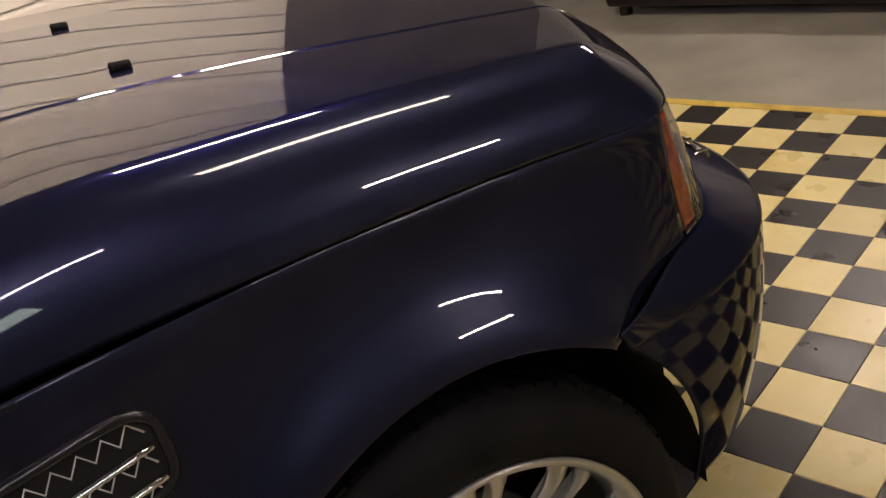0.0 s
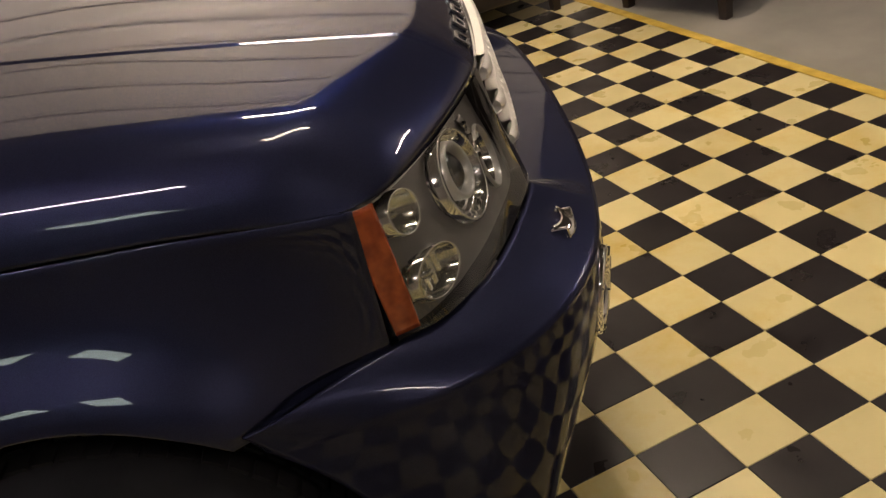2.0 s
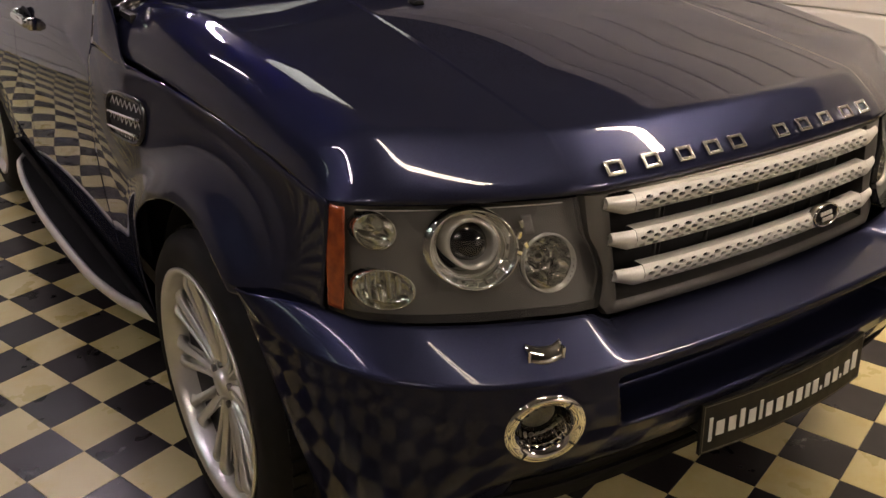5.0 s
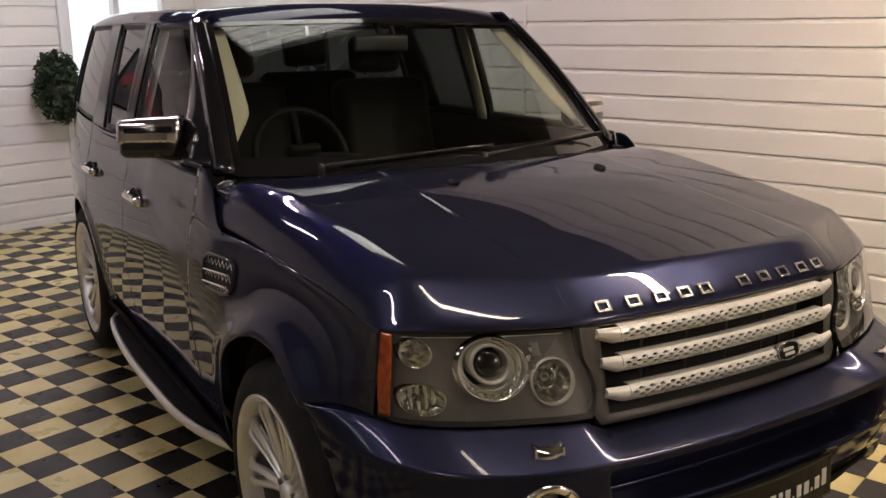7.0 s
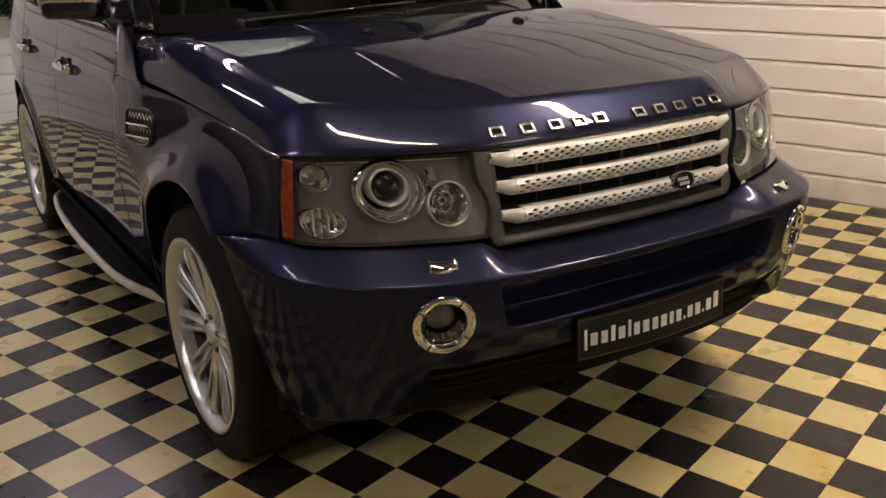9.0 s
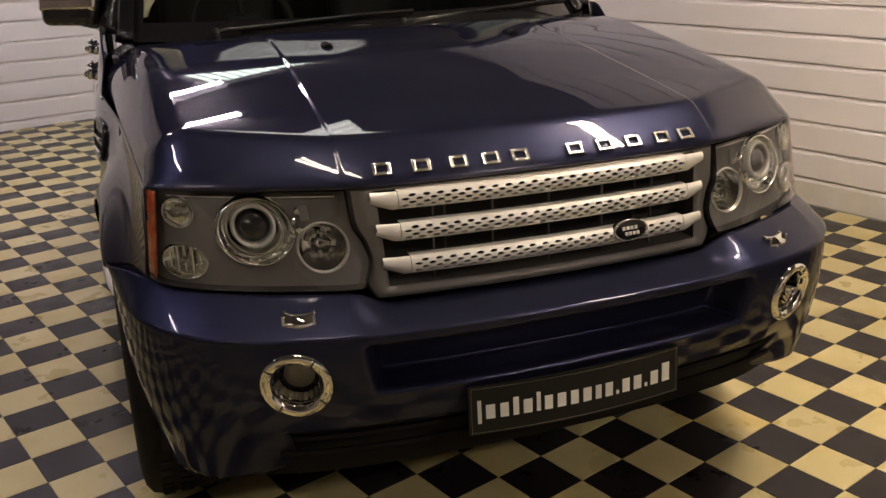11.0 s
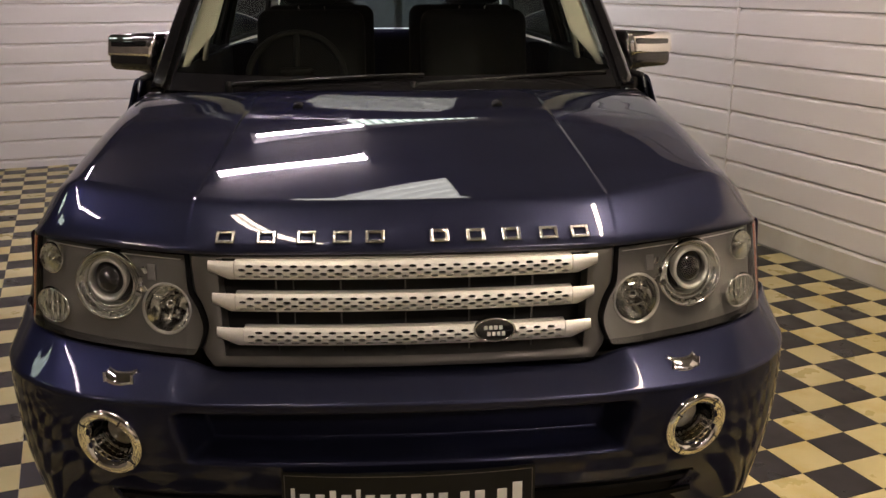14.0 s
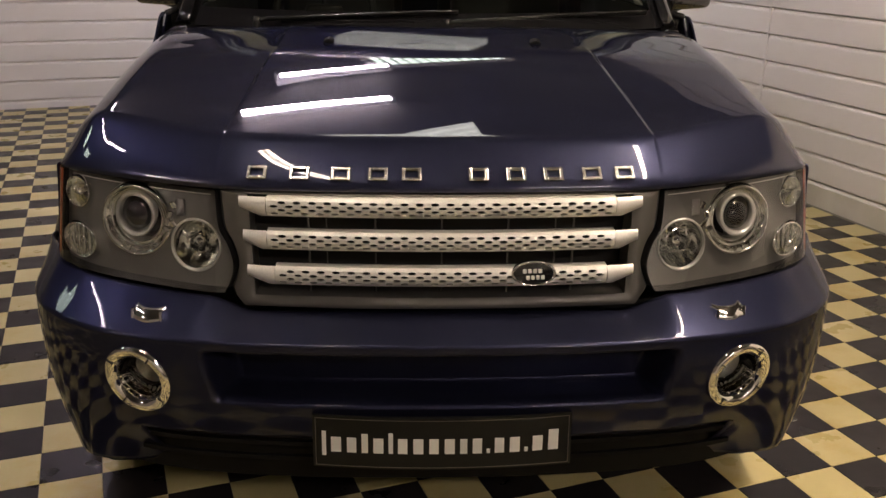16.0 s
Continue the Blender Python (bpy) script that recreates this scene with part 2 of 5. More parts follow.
def table(xs, ys):
    """A smooth curve through a few values (cubic, no overshoot)."""
    xs, ys = np.array(xs, float), np.array(ys, float)
    h, d = np.diff(xs), np.diff(ys) / np.diff(xs)
    g = np.zeros(len(xs))
    g[0], g[-1] = d[0], d[-1]
    for i in range(1, len(xs) - 1):
        g[i] = 0 if d[i - 1] * d[i] <= 0 else 2 * d[i - 1] * d[i] / (d[i - 1] + d[i])

    def value(x):
        x = min(max(float(x), xs[0]), xs[-1])
        i = min(int(np.searchsorted(xs, x, "right")) - 1, len(h) - 1)
        t = (x - xs[i]) / h[i]
        return float(ys[i] * (1 + 2 * t) * (1 - t) ** 2 + g[i] * h[i] * t * (1 - t) ** 2 + ys[i + 1] * t * t * (3 - 2 * t) - g[i + 1] * h[i] * t * t * (1 - t))
    return value


def step(a, b, x):
    t = min(max((x - a) / (b - a), 0), 1)
    return t * t * (3 - 2 * t)


def sheet(fn, nu, nv, thick=0.0, us=None, vs=None, close=False):
    """A grid surface fn(u, v), u and v from 0 to 1, with a back face where it has a thickness."""
    bm = bmesh.new()
    us = us if us is not None else [i / nu for i in range(nu + 1)]
    vs = vs if vs is not None else [i / nv for i in range(nv + 1)]
    rows = [[bm.verts.new(fn(u, v)) for u in us] for v in vs]
    for a, b in zip(rows, rows[1:]):
        for i in range(len(us) - 1):
            bm.faces.new((a[i], a[i + 1], b[i + 1], b[i]))
    if thick:
        bm.normal_update()
        bmesh.ops.solidify(bm, geom=bm.faces[:], thickness=thick)
    return bm


def flip_x(bm):
    """The mirror image across the car's middle."""
    bmesh.ops.scale(bm, vec=(-1, 1, 1), verts=bm.verts)
    bmesh.ops.reverse_faces(bm, faces=bm.faces)
    return bm


def box(x0, x1, y0, y1, z0, z1, bevel=0.0, segments=2):
    bm = bmesh.new()
    bmesh.ops.create_cube(bm, size=1, matrix=Matrix.LocRotScale(((x0 + x1) / 2, (y0 + y1) / 2, (z0 + z1) / 2), None, (x1 - x0, y1 - y0, z1 - z0)))
    if bevel:
        bmesh.ops.bevel(bm, geom=bm.edges[:], offset=bevel, segments=segments, affect="EDGES", profile=0.5)
    return bm


def lathe(profile, n=32, axis="y", centre=(0, 0, 0), squash=(1, 1)):
    """Turn (radius, along) pairs about an axis."""
    bm = bmesh.new()
    rings = []
    for r, a in profile:
        ring = []
        for k in range(n):
            c, s = math.cos(2 * math.pi * k / n) * r * squash[0], math.sin(2 * math.pi * k / n) * r * squash[1]
            p = {"x": (a, c, s), "y": (c, a, s), "z": (c, s, a)}[axis]
            ring.append(bm.verts.new([p[i] + centre[i] for i in range(3)]))
        rings.append(ring)
    for a, b in zip(rings, rings[1:]):
        for k in range(n):
            bm.faces.new((a[k], a[(k + 1) % n], b[(k + 1) % n], b[k]))
    bmesh.ops.recalc_face_normals(bm, faces=bm.faces)
    return bm


def tube(points, radius, n=10, closed=False, flat=1.0):
    """A rod along points; radius a number or one for each point."""
    bm = bmesh.new()
    pts = [Vector(p) for p in points]
    rad = radius if isinstance(radius, (list, tuple)) else [radius] * len(pts)
    rings = []
    for i, p in enumerate(pts):
        a = pts[i - 1] if (i or closed) else p
        b = pts[(i + 1) % len(pts)] if (i < len(pts) - 1 or closed) else p
        d = (b - a).normalized()
        side = d.cross(Vector((0, 0, 1)))
        side = side.normalized() if side.length > 1e-4 else Vector((1, 0, 0))
        up = side.cross(d).normalized()
        rings.append([bm.verts.new(p + (side * math.cos(2 * math.pi * k / n) + up * flat * math.sin(2 * math.pi * k / n)) * rad[i]) for k in range(n)])
    pairs = list(zip(rings, rings[1:] + rings[:1])) if closed else list(zip(rings, rings[1:]))
    for a, b in pairs:
        for k in range(n):
            bm.faces.new((a[k], a[(k + 1) % n], b[(k + 1) % n], b[k]))
    if not closed:
        bm.faces.new(rings[0][::-1])
        bm.faces.new(rings[-1])
    bmesh.ops.recalc_face_normals(bm, faces=bm.faces)
    return bm


def prism(outline, y0, y1, bevel=0.0):
    """An outline in x, z drawn out along y."""
    bm = bmesh.new()
    a = [bm.verts.new((x, y0, z)) for x, z in outline]
    b = [bm.verts.new((x, y1, z)) for x, z in outline]
    bm.faces.new(a)
    bm.faces.new(b[::-1])
    for i in range(len(a)):
        j = (i + 1) % len(a)
        bm.faces.new((a[j], a[i], b[i], b[j]))
    bmesh.ops.recalc_face_normals(bm, faces=bm.faces)
    if bevel:
        bmesh.ops.bevel(bm, geom=bm.edges[:], offset=bevel, segments=2, affect="EDGES", profile=0.5)
    return bm


def merge(*bms):
    """Several bmeshes of one part in one."""
    out = bmesh.new()
    for b in bms:
        me = bpy.data.meshes.new("joined")
        b.to_mesh(me)
        b.free()
        out.from_mesh(me)
        bpy.data.meshes.remove(me)
    return out


def moved(bm, m):
    bmesh.ops.transform(bm, matrix=m, verts=bm.verts)
    return bm


# ---- the room ----
def room_part(name, bm, mat, parent=None, label="", smooth=False):
    ob = part(name, bm, mat, parent, label, smooth)
    if parent is None:
        ob.matrix_basis = ROOM
    return ob


floor = tagged(room_part("floor", box(LEFT_U, WALL_U + 1.1, FRONT_V, WALL_V + 2.2, -0.12, -0.004), CONCRETE), "grey painted concrete floor slab under the tiles", "floor", kind="structure")
line = room_part("trim_floor_line", box(-3.6, WALL_U - 0.02, -9 * TILE + TILE_V - 0.052, -9 * TILE + TILE_V - 0.002, -0.004, 0.001), YELLOW)
tagged(line, "worn yellow edging strip round the chequered floor", "floor edging", kind="structure")

def board(length, x0, BOARD):
    """One lap of cladding along x, its face at y = 0 and its foot at z = 0, with a rounded top lip and a dark groove under it."""
    prof = [(0.0, 0.0), (-0.015, 0.001), (-0.0205, 0.004), (-0.0215, 0.011), (-0.0175, BOARD - 0.028), (-0.0145, BOARD - 0.019), (-0.005, BOARD - 0.008), (-0.001, BOARD - 0.003), (0.0, BOARD)]
    bm = bmesh.new()
    a = [bm.verts.new((x0, y, z)) for y, z in prof]
    b = [bm.verts.new((x0 + length, y, z)) for y, z in prof]
    for i in range(len(prof) - 1):
        bm.faces.new((a[i], a[i + 1], b[i + 1], b[i]))
    bm.faces.new(a[::-1])
    bm.faces.new(b)
    bmesh.ops.recalc_face_normals(bm, faces=bm.faces)
    return bm


def clad(wall, runs, low, high, turn, BOARD):
    """Boards of some lengths, row over row, on a wall; turn places the wall's face."""
    for x0, x1 in runs:
        me = None
        z = low
        while z < high - 0.02:
            if me is None:
                ob = part("plank", board(x1 - x0 - 0.004, x0, BOARD), CLAD, wall, smooth=False)
                me = ob.data
            else:
                ob = new("plank", me)
                ob.parent = wall
            ob.matrix_basis = turn @ pose(0, 0, z)
            z += BOARD


EAST, NORTH = 0.1542, 0.161     # pitch of the boards
# side wall: its face looks to -u
wall_e = tagged(room_part("wall_east", box(WALL_U, WALL_U + 0.16, -1.72, WALL_V + 0.2, -0.1, CEIL), SKIRT), "wall clad in white embossed shiplap boards", "wall", kind="structure")
# added wall and return, dark where the open front area lies dim
tagged(room_part("wall_dark", box(WALL_U + 0.9, WALL_U + 1.06, FRONT_V, -1.88, -0.1, CEIL), DIM_WALL), "dark grey wall added out of view for the dim front area", "wall", kind="structure")
tagged(room_part("wall_corner", box(WALL_U, WALL_U + 1.06, -1.88, -1.72, -0.1, CEIL), DIM_WALL), "dark grey return added at the end of the cladding", "wall", kind="structure")
TO_E = pose(WALL_U, 0, 0, 0, 0, -90)
clad(wall_e, [(-WALL_V + 0.02, -3.135), (-3.135, 1.88)], 0.142, CEIL - 0.05, TO_E, EAST)
part("joint_strip", moved(box(-0.012, 0.012, -0.024, -0.002, 0.139, CEIL, 0.003), TO_E @ pose(-3.135, 0, 0)), CLAD, wall_e, smooth=False)
# end wall: its face looks to -v
WINDOW = (1.95, 2.95, 0.92, 2.35)
wall_n = empty("wall_north", ROOM)
tagged(wall_n, "end wall clad in white embossed shiplap boards", "wall", kind="structure")
for a, b, c, d in ((-1.4, WINDOW[0], -0.1, CEIL), (WINDOW[1], WALL_U + 0.16, -0.1, CEIL), (WINDOW[0], WINDOW[1], -0.1, WINDOW[2]), (WINDOW[0], WINDOW[1], WINDOW[3], CEIL), (LEFT_U, -1.4, 1.05, CEIL)):
    part("wall_panel", box(a, b, WALL_V, WALL_V + 0.2, c, d), SKIRT, wall_n, smooth=False)
TO_N = pose(0, WALL_V, 0)
clad(wall_n, [(-1.38, WINDOW[0] - 0.05)], -0.088, CEIL - 0.05, TO_N, NORTH)
clad(wall_n, [(WINDOW[0] - 0.05, WINDOW[1] + 0.05)], -0.088, WINDOW[2] - 0.12, TO_N, NORTH)
clad(wall_n, [(WINDOW[1] + 0.05, WALL_U - 0.02)], -0.088, CEIL - 0.05, TO_N, NORTH)
clad(wall_n, [(LEFT_U, -1.39)], -0.088 + 7 * NORTH, CEIL - 0.05, TO_N, NORTH)
part("corner_trim", box(-1.43, -1.37, WALL_V - 0.03, WALL_V + 0.02, 0, 1.1, 0.006), CLAD, wall_n, smooth=False)
part("end_panel", box(LEFT_U, -1.4, WALL_V + 0.9, WALL_V + 1.0, -0.1, 1.3), SKIRT, wall_n, smooth=False)


def skirting(name, x0, x1, m, label):
    prof = [(0, 0), (-0.022, 0), (-0.022, 0.118), (-0.012, 0.132), (0, 0.139)]
    bm = bmesh.new()
    a = [bm.verts.new((x0, y, z)) for y, z in prof]
    b = [bm.verts.new((x1, y, z)) for y, z in prof]
    for i in range(len(prof) - 1):
        bm.faces.new((a[i], a[i + 1], b[i + 1], b[i]))
    bm.faces.new(a)
    bm.faces.new(b[::-1])
    bmesh.ops.recalc_face_normals(bm, faces=bm.faces)
    ob = part(name, bm, SKIRT, smooth=False)
    ob.matrix_basis = ROOM @ m
    return tagged(ob, label, "skirting", kind="structure")


skirting("baseboard", -WALL_V + 0.03, 1.88, TO_E, "cream painted skirting board, scuffed")

# unseen wall, coloured dark so the car's side mirrors a dim room
tagged(room_part("wall_west", box(LEFT_U - 0.16, LEFT_U, FRONT_V, WALL_V + 2.2, -0.1, CEIL), DIM_WALL), "plain dark grey wall, added out of view", "wall", kind="structure")
# unseen south wall, off-white to brighten what lamp bowls and chrome mirror
tagged(room_part("wall_south", box(LEFT_U - 0.16, WALL_U + 1.1, FRONT_V - 0.16, FRONT_V, -0.1, CEIL), SKIRT), "plain off-white wall, added out of view", "wall", kind="structure")
# unseen wall added to close the room at the back
tagged(room_part("wall_back", box(LEFT_U - 0.16, -1.2, WALL_V + 2.2, WALL_V + 2.36, -0.1, CEIL), SKIRT), "plain off-white wall, added out of view", "wall", kind="structure")
ceiling = tagged(room_part("ceiling", box(LEFT_U - 0.16, WALL_U + 1.1, FRONT_V - 0.16, WALL_V + 2.4, CEIL, CEIL + 0.1), CEILING), "dull grey ceiling", "ceiling", kind="structure")

# window in the end wall, with daylight behind
win = empty("window_1", ROOM @ pose(0, WALL_V, 0))
tagged(win, "white plastic framed window with frosted daylight", "window", kind="structure")
for a, b, c, d in ((WINDOW[0] - 0.05, WINDOW[0] + 0.05, WINDOW[2], WINDOW[3]), (WINDOW[1] - 0.05, WINDOW[1] + 0.05, WINDOW[2], WINDOW[3]), (2.41, 2.47, WINDOW[2], WINDOW[3])):
    part("window_frame", box(a, b, -0.05, 0.06, c, d, 0.008), WHITE_UPVC, win, smooth=False)
for c, d in ((WINDOW[2] - 0.05, WINDOW[2] + 0.03), (WINDOW[3] - 0.03, WINDOW[3] + 0.05)):
    part("window_frame", box(WINDOW[0] - 0.05, WINDOW[1] + 0.05, -0.055, 0.055, c, d, 0.008), WHITE_UPVC, win, smooth=False)
for a, b in ((WINDOW[0], 2.42), (2.46, WINDOW[1])):
    part("pane", box(a, b, 0.03, 0.04, WINDOW[2], WINDOW[3]), DAYLIGHT, win, smooth=False)


# ceiling lights: twin tubes on white battens, u, v, turn, length
def batten(u, v, turn, length, tubes, tube_material):
    e = empty("ceiling_light", ROOM @ pose(u, v, CEIL, 0, 0, turn))
    tagged(e, "lit fluorescent batten light under the ceiling, out of view", "ceiling light", "ceiling lights")
    part("housing", prism([(-0.05, 0), (0.05, 0), (0.035, -0.045), (-0.035, -0.045)], -length / 2, length / 2), WHITE_UPVC, e, smooth=False)
    for x in ((-0.03, 0.03) if tubes == 2 else (0.0,)):
        part("tube", lathe([(0.001, -length / 2 + 0.03), (0.013, -length / 2 + 0.03), (0.013, length / 2 - 0.03), (0.001, length / 2 - 0.03)], 10, "y", (x, 0, -0.062)), tube_material, e)
    for y in (-length / 2 + 0.015, length / 2 - 0.015):
        part("lamp_holder", box(-0.05, 0.05, y - 0.012, y + 0.012, -0.085, -0.04, 0.004), WHITE_UPVC, e, smooth=False)
    return e


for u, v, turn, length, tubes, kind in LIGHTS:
    batten(u, v, turn, length, tubes, {"TUBE": TUBE, "WARM": WARM_TUBE, "WEAK": WEAK_TUBE, "SOFT": SOFT_TUBE, "FRONT": FILL_AND_LEFT_TUBE}[kind])

# dim diffuser panels hung below the ceiling
for u, v, turn in DIM_LIGHTS:
    dim = empty("ceiling_light", ROOM @ pose(u, v, 2.62, 0, 0, turn))
    tagged(dim, "dim ribbed diffuser panel hung under the ceiling", "ceiling light", "ceiling lights")
    part("housing", box(-0.22, 0.22, -0.46, 0.46, -0.01, 0.04), WHITE_UPVC, dim, smooth=False)
    for k in range(8):
        x = -0.175 + 0.05 * k
        part("rib", box(x - 0.019, x + 0.019, -0.45, 0.45, -0.03, -0.01, 0.008), DIM_TUBE, dim, smooth=False)
    for x, y in ((-0.18, -0.4), (-0.18, 0.4), (0.18, -0.4), (0.18, 0.4)):
        part("hanger", tube([(x, y, 0.03), (x, y, CEIL - 2.62)], 0.004, 6), WHITE_UPVC, dim)

# rooflights of corrugated translucent sheet
for u, v, size in ROOFLIGHTS:
    sky = empty("rooflight", ROOM @ pose(u, v, CEIL) @ Matrix.Diagonal((size, size, 1, 1)))
    tagged(sky, "corrugated translucent rooflight let into the ceiling", "rooflight", kind="structure")
    part("rooflight_frame", merge(box(-0.56, -0.5, -0.8, 0.8, -0.03, 0), box(0.5, 0.56, -0.8, 0.8, -0.03, 0), box(-0.5, 0.5, 0.74, 0.8, -0.03, 0), box(-0.5, 0.5, -0.8, -0.74, -0.03, 0)), WHITE_UPVC, sky, smooth=False)
    for k in range(12):
        x = -0.5 + 1.0 * (k + 0.5) / 12
        part("corrugation", moved(lathe([(0.030, -0.73), (0.030, 0.73)], 12, "y", (0, 0, 0), (1, 0.5)), pose(x, 0, -0.004)), ROOFLIGHT, sky)


# ---- the car ----
CAR = empty("car", pose(0.028, 0.005, 0, 0, 0, 0.75))
tagged(CAR, "dark navy metallic off-road car with silver perforated grille", "car")

nose_y = table([0, 0.2, 0.404, 0.46, 0.6, 0.72, 0.79, 0.825, 0.842], [0.222, 0.228, 0.243, 0.255, 0.306, 0.362, 0.404, 0.438, 0.475])
lamp_y = table([0, 0.44, 0.6, 0.73, 0.80, 0.84, 0.857], [0.19, 0.198, 0.246, 0.308, 0.358, 0.405, 0.45])
edge_x = table([0.2, 0.475, 1.0, 1.3, 1.6], [0.835, 0.842, 0.868, 0.884, 0.910])
shut_z = table([0.2, 0.475, 0.73, 1.0, 1.3, 1.62], [0.99, 0.993, 1.018, 1.038, 1.052, 1.062])
top_z = table([0.2, 0.3, 0.6, 1.05, 1.3, 1.62], [1.055, 1.072, 1.122, 1.186, 1.208, 1.19])
rear_y = table([0, 0.4, 0.7, 0.9], [1.25, 1.29, 1.42, 1.6])
ARCH = (0.94, 0.37, 0.445, 0.47)
AXLE = (0.915, 3.66)


def nose_fall(m):
    """Share of the drop over the nose: a soft edge, then a nearly flat face."""
    h = lambda t: math.sqrt((t - 0.16) ** 2 + 0.012) + t - 0.16
    return 0.9 * (h(m) - h(0)) / (h(1) - h(0)) + 0.1 * m ** 6


def hood_point(q, d):
    """q: share of the half width, signed; d: 0 at the nose, 1 at the screen."""
    a = abs(q)
    x = a * 0.842
    y0, y1 = nose_y(x), rear_y(a * 0.888)
    y = y0 + d * (y1 - y0)
    x = a * edge_x(max(y, 0.2))
    zt = top_z(y) - 0.009 * (a / 0.85) ** 2
    # raised middle panel with a soft crease on each side
    crease = 0.452 - 0.03 * min(max((y - 0.3) / 0.8, 0), 1)
    zt += 0.0022 * (1 - step(crease - 0.003, crease + 0.007, x))
    # outside the crease the panel lies flatter
    zt -= 0.012 * (min(max(y, 0.52), 1.25) - 0.52) * min(max((x - crease) / 0.36, 0), 1)
    e = max((a - 0.865) / 0.135, 0)
    n = max(1 - (y - y0) / (0.11 + 0.03 * step(0.35, 0.7, x)), 0)
    ze = shut_z(y) if e > 0 else 0.99
    if e > 0 and n > 0:
        ze = 0.99 + (shut_z(y) - 0.99) * (1 - n)
    side = (1 - math.sqrt(1 - (0.92 * min(e, 1)) ** 1.8)) / (1 - math.sqrt(1 - 0.92 ** 1.8))
    front = 0.38 * (1 - math.sqrt(max(1 - min(n, 1) ** 2.2, 0))) + 0.62 * nose_fall(n)
    z = ze + (zt - ze) * (1 - side) * (1 - front)
    return Vector((math.copysign(x, q), y, z))


dq = [-1 + 2 * i / 120 for i in range(121)]
dq = sorted(set(dq + [s * v for s in (-1, 1) for v in [0.985, 0.99, 0.995, 0.998, 0.97, 0.96, 0.94, 0.91, 0.925, 0.95, 0.9925] + [0.468 + 0.0031 * i for i in range(32)]]))
dd = [0, 0.004, 0.009, 0.015] + [0.022 + 0.008 * i for i in range(15)] + [0.142 + 0.858 * i / 40 for i in range(41)]
hood = part("hood", sheet(lambda q, d: hood_point(q, d), 0, 0, 0.004, dq, dd), PAINT, CAR, "navy metallic bonnet with two long creases")


BELT = 1.205
door_x = table([0.3, 0.42, 0.6, 0.8, 1.0, 1.06, 1.12, 1.205], [0.885, 0.915, 0.938, 0.948, 0.932, 0.915, 0.902, 0.882])
wing_x = table([0.4, 0.46, 0.55, 0.65, 0.8, 1.7], [0.857, 0.869, 0.902, 0.929, 0.954, 0.958])


def fender_x(y, z):
    xs = edge_x(y) + 0.003
    w = min(max((shut_z(y) - z) / (shut_z(y) - 0.69), 0), 1)
    xm = sum(wing_x(y + 0.018 * i) * (5 - abs(i)) for i in range(-4, 5)) / 25
    g = 0.25 * w + 0.75 * (w * w * (3 - 2 * w))
    r = math.hypot((y - ARCH[0]) / ARCH[2], (z - ARCH[1]) / ARCH[3])
    x = xs + (xm - xs) * g + (0.012 + 0.022 * step(0.5, 0.82, z)) * step(0.5, 0.7, y) * math.exp(-((r - 1.02) / 0.14) ** 2)
    if z < 0.6:
        x -= 0.04 * ((0.6 - z) / 0.3) ** 2
    k = step(1.0, 1.645, y)
    return x + (door_x(z) - x) * k


def arch_z(y, centre):
    t = (y - centre) / ARCH[2]
    return ARCH[1] + ARCH[3] * math.sqrt(max(1 - t * t, 0)) if abs(t) < 1 else 0.0


FENDER_END = 1.655
joint_z = table([0.44, 0.55, 0.68], [0.79, 0.782, 0.762])


def fender_point(u, v):
    y = 0.462 + u * (FENDER_END - 0.462)
    top = shut_z(y) - 0.003
    low = max(arch_z(y, ARCH[0]), 0.36)
    if y < 0.68:
        low = max(joint_z(y) - 0.012, low)
    z = top + (low - top) * v
    x = fender_x(y, z)
    if v < 0.03:
        x -= 0.003 * (1 - v / 0.03)
    if y < 0.68 and z < joint_z(y) + 0.003:
        x -= 0.005
    return Vector((x, y, z))


def fender_us():
    us = [i / 130 for i in range(131)]
    end = (ARCH[0] + ARCH[2] - 0.462) / (FENDER_END - 0.462)
    return sorted(us + [end - 0.0005, end + 0.0005, end - 0.005, end - 0.012, end - 0.02])


fv = [0, 0.01, 0.03] + [0.06 + 0.94 * i / 60 for i in range(61)]
for s in (-1, 1):
    bm = sheet(fender_point, 0, 0, -0.004, fender_us(), fv)
    part("front_fender", flip_x(bm) if s < 0 else bm, PAINT, CAR)

# front bumper
PLAN = np.array([(0, 0.062), (0.15, 0.0645), (0.3, 0.072), (0.45, 0.088), (0.6, 0.118), (0.72, 0.17), (0.80, 0.232), (0.84, 0.277), (0.873, 0.33), (0.902, 0.40), (0.924, 0.5), (0.942, 0.7)])
PLAN_S = np.concatenate([[0], np.cumsum(np.hypot(*np.diff(PLAN, axis=0).T))])


def spline(s, v, flat_start):
    """Second derivatives of the smooth curve through v at s."""
    n = len(s)
    a, r, h = np.zeros((n, n)), np.zeros(n), np.diff(s)
    a[0, 0] = a[-1, -1] = 1
    for i in range(1, n - 1):
        a[i, i - 1], a[i, i], a[i, i + 1] = h[i - 1], 2 * (h[i - 1] + h[i]), h[i]
        r[i] = 6 * ((v[i + 1] - v[i]) / h[i] - (v[i] - v[i - 1]) / h[i - 1])
    if flat_start is not None:
        a[0, 0], a[0, 1], r[0] = 2 * h[0], h[0], 6 * ((v[1] - v[0]) / h[0] - flat_start)
    return np.linalg.solve(a, r)


PLAN_M = (spline(PLAN_S, PLAN[:, 0], 1.0), spline(PLAN_S, PLAN[:, 1], 0.0))


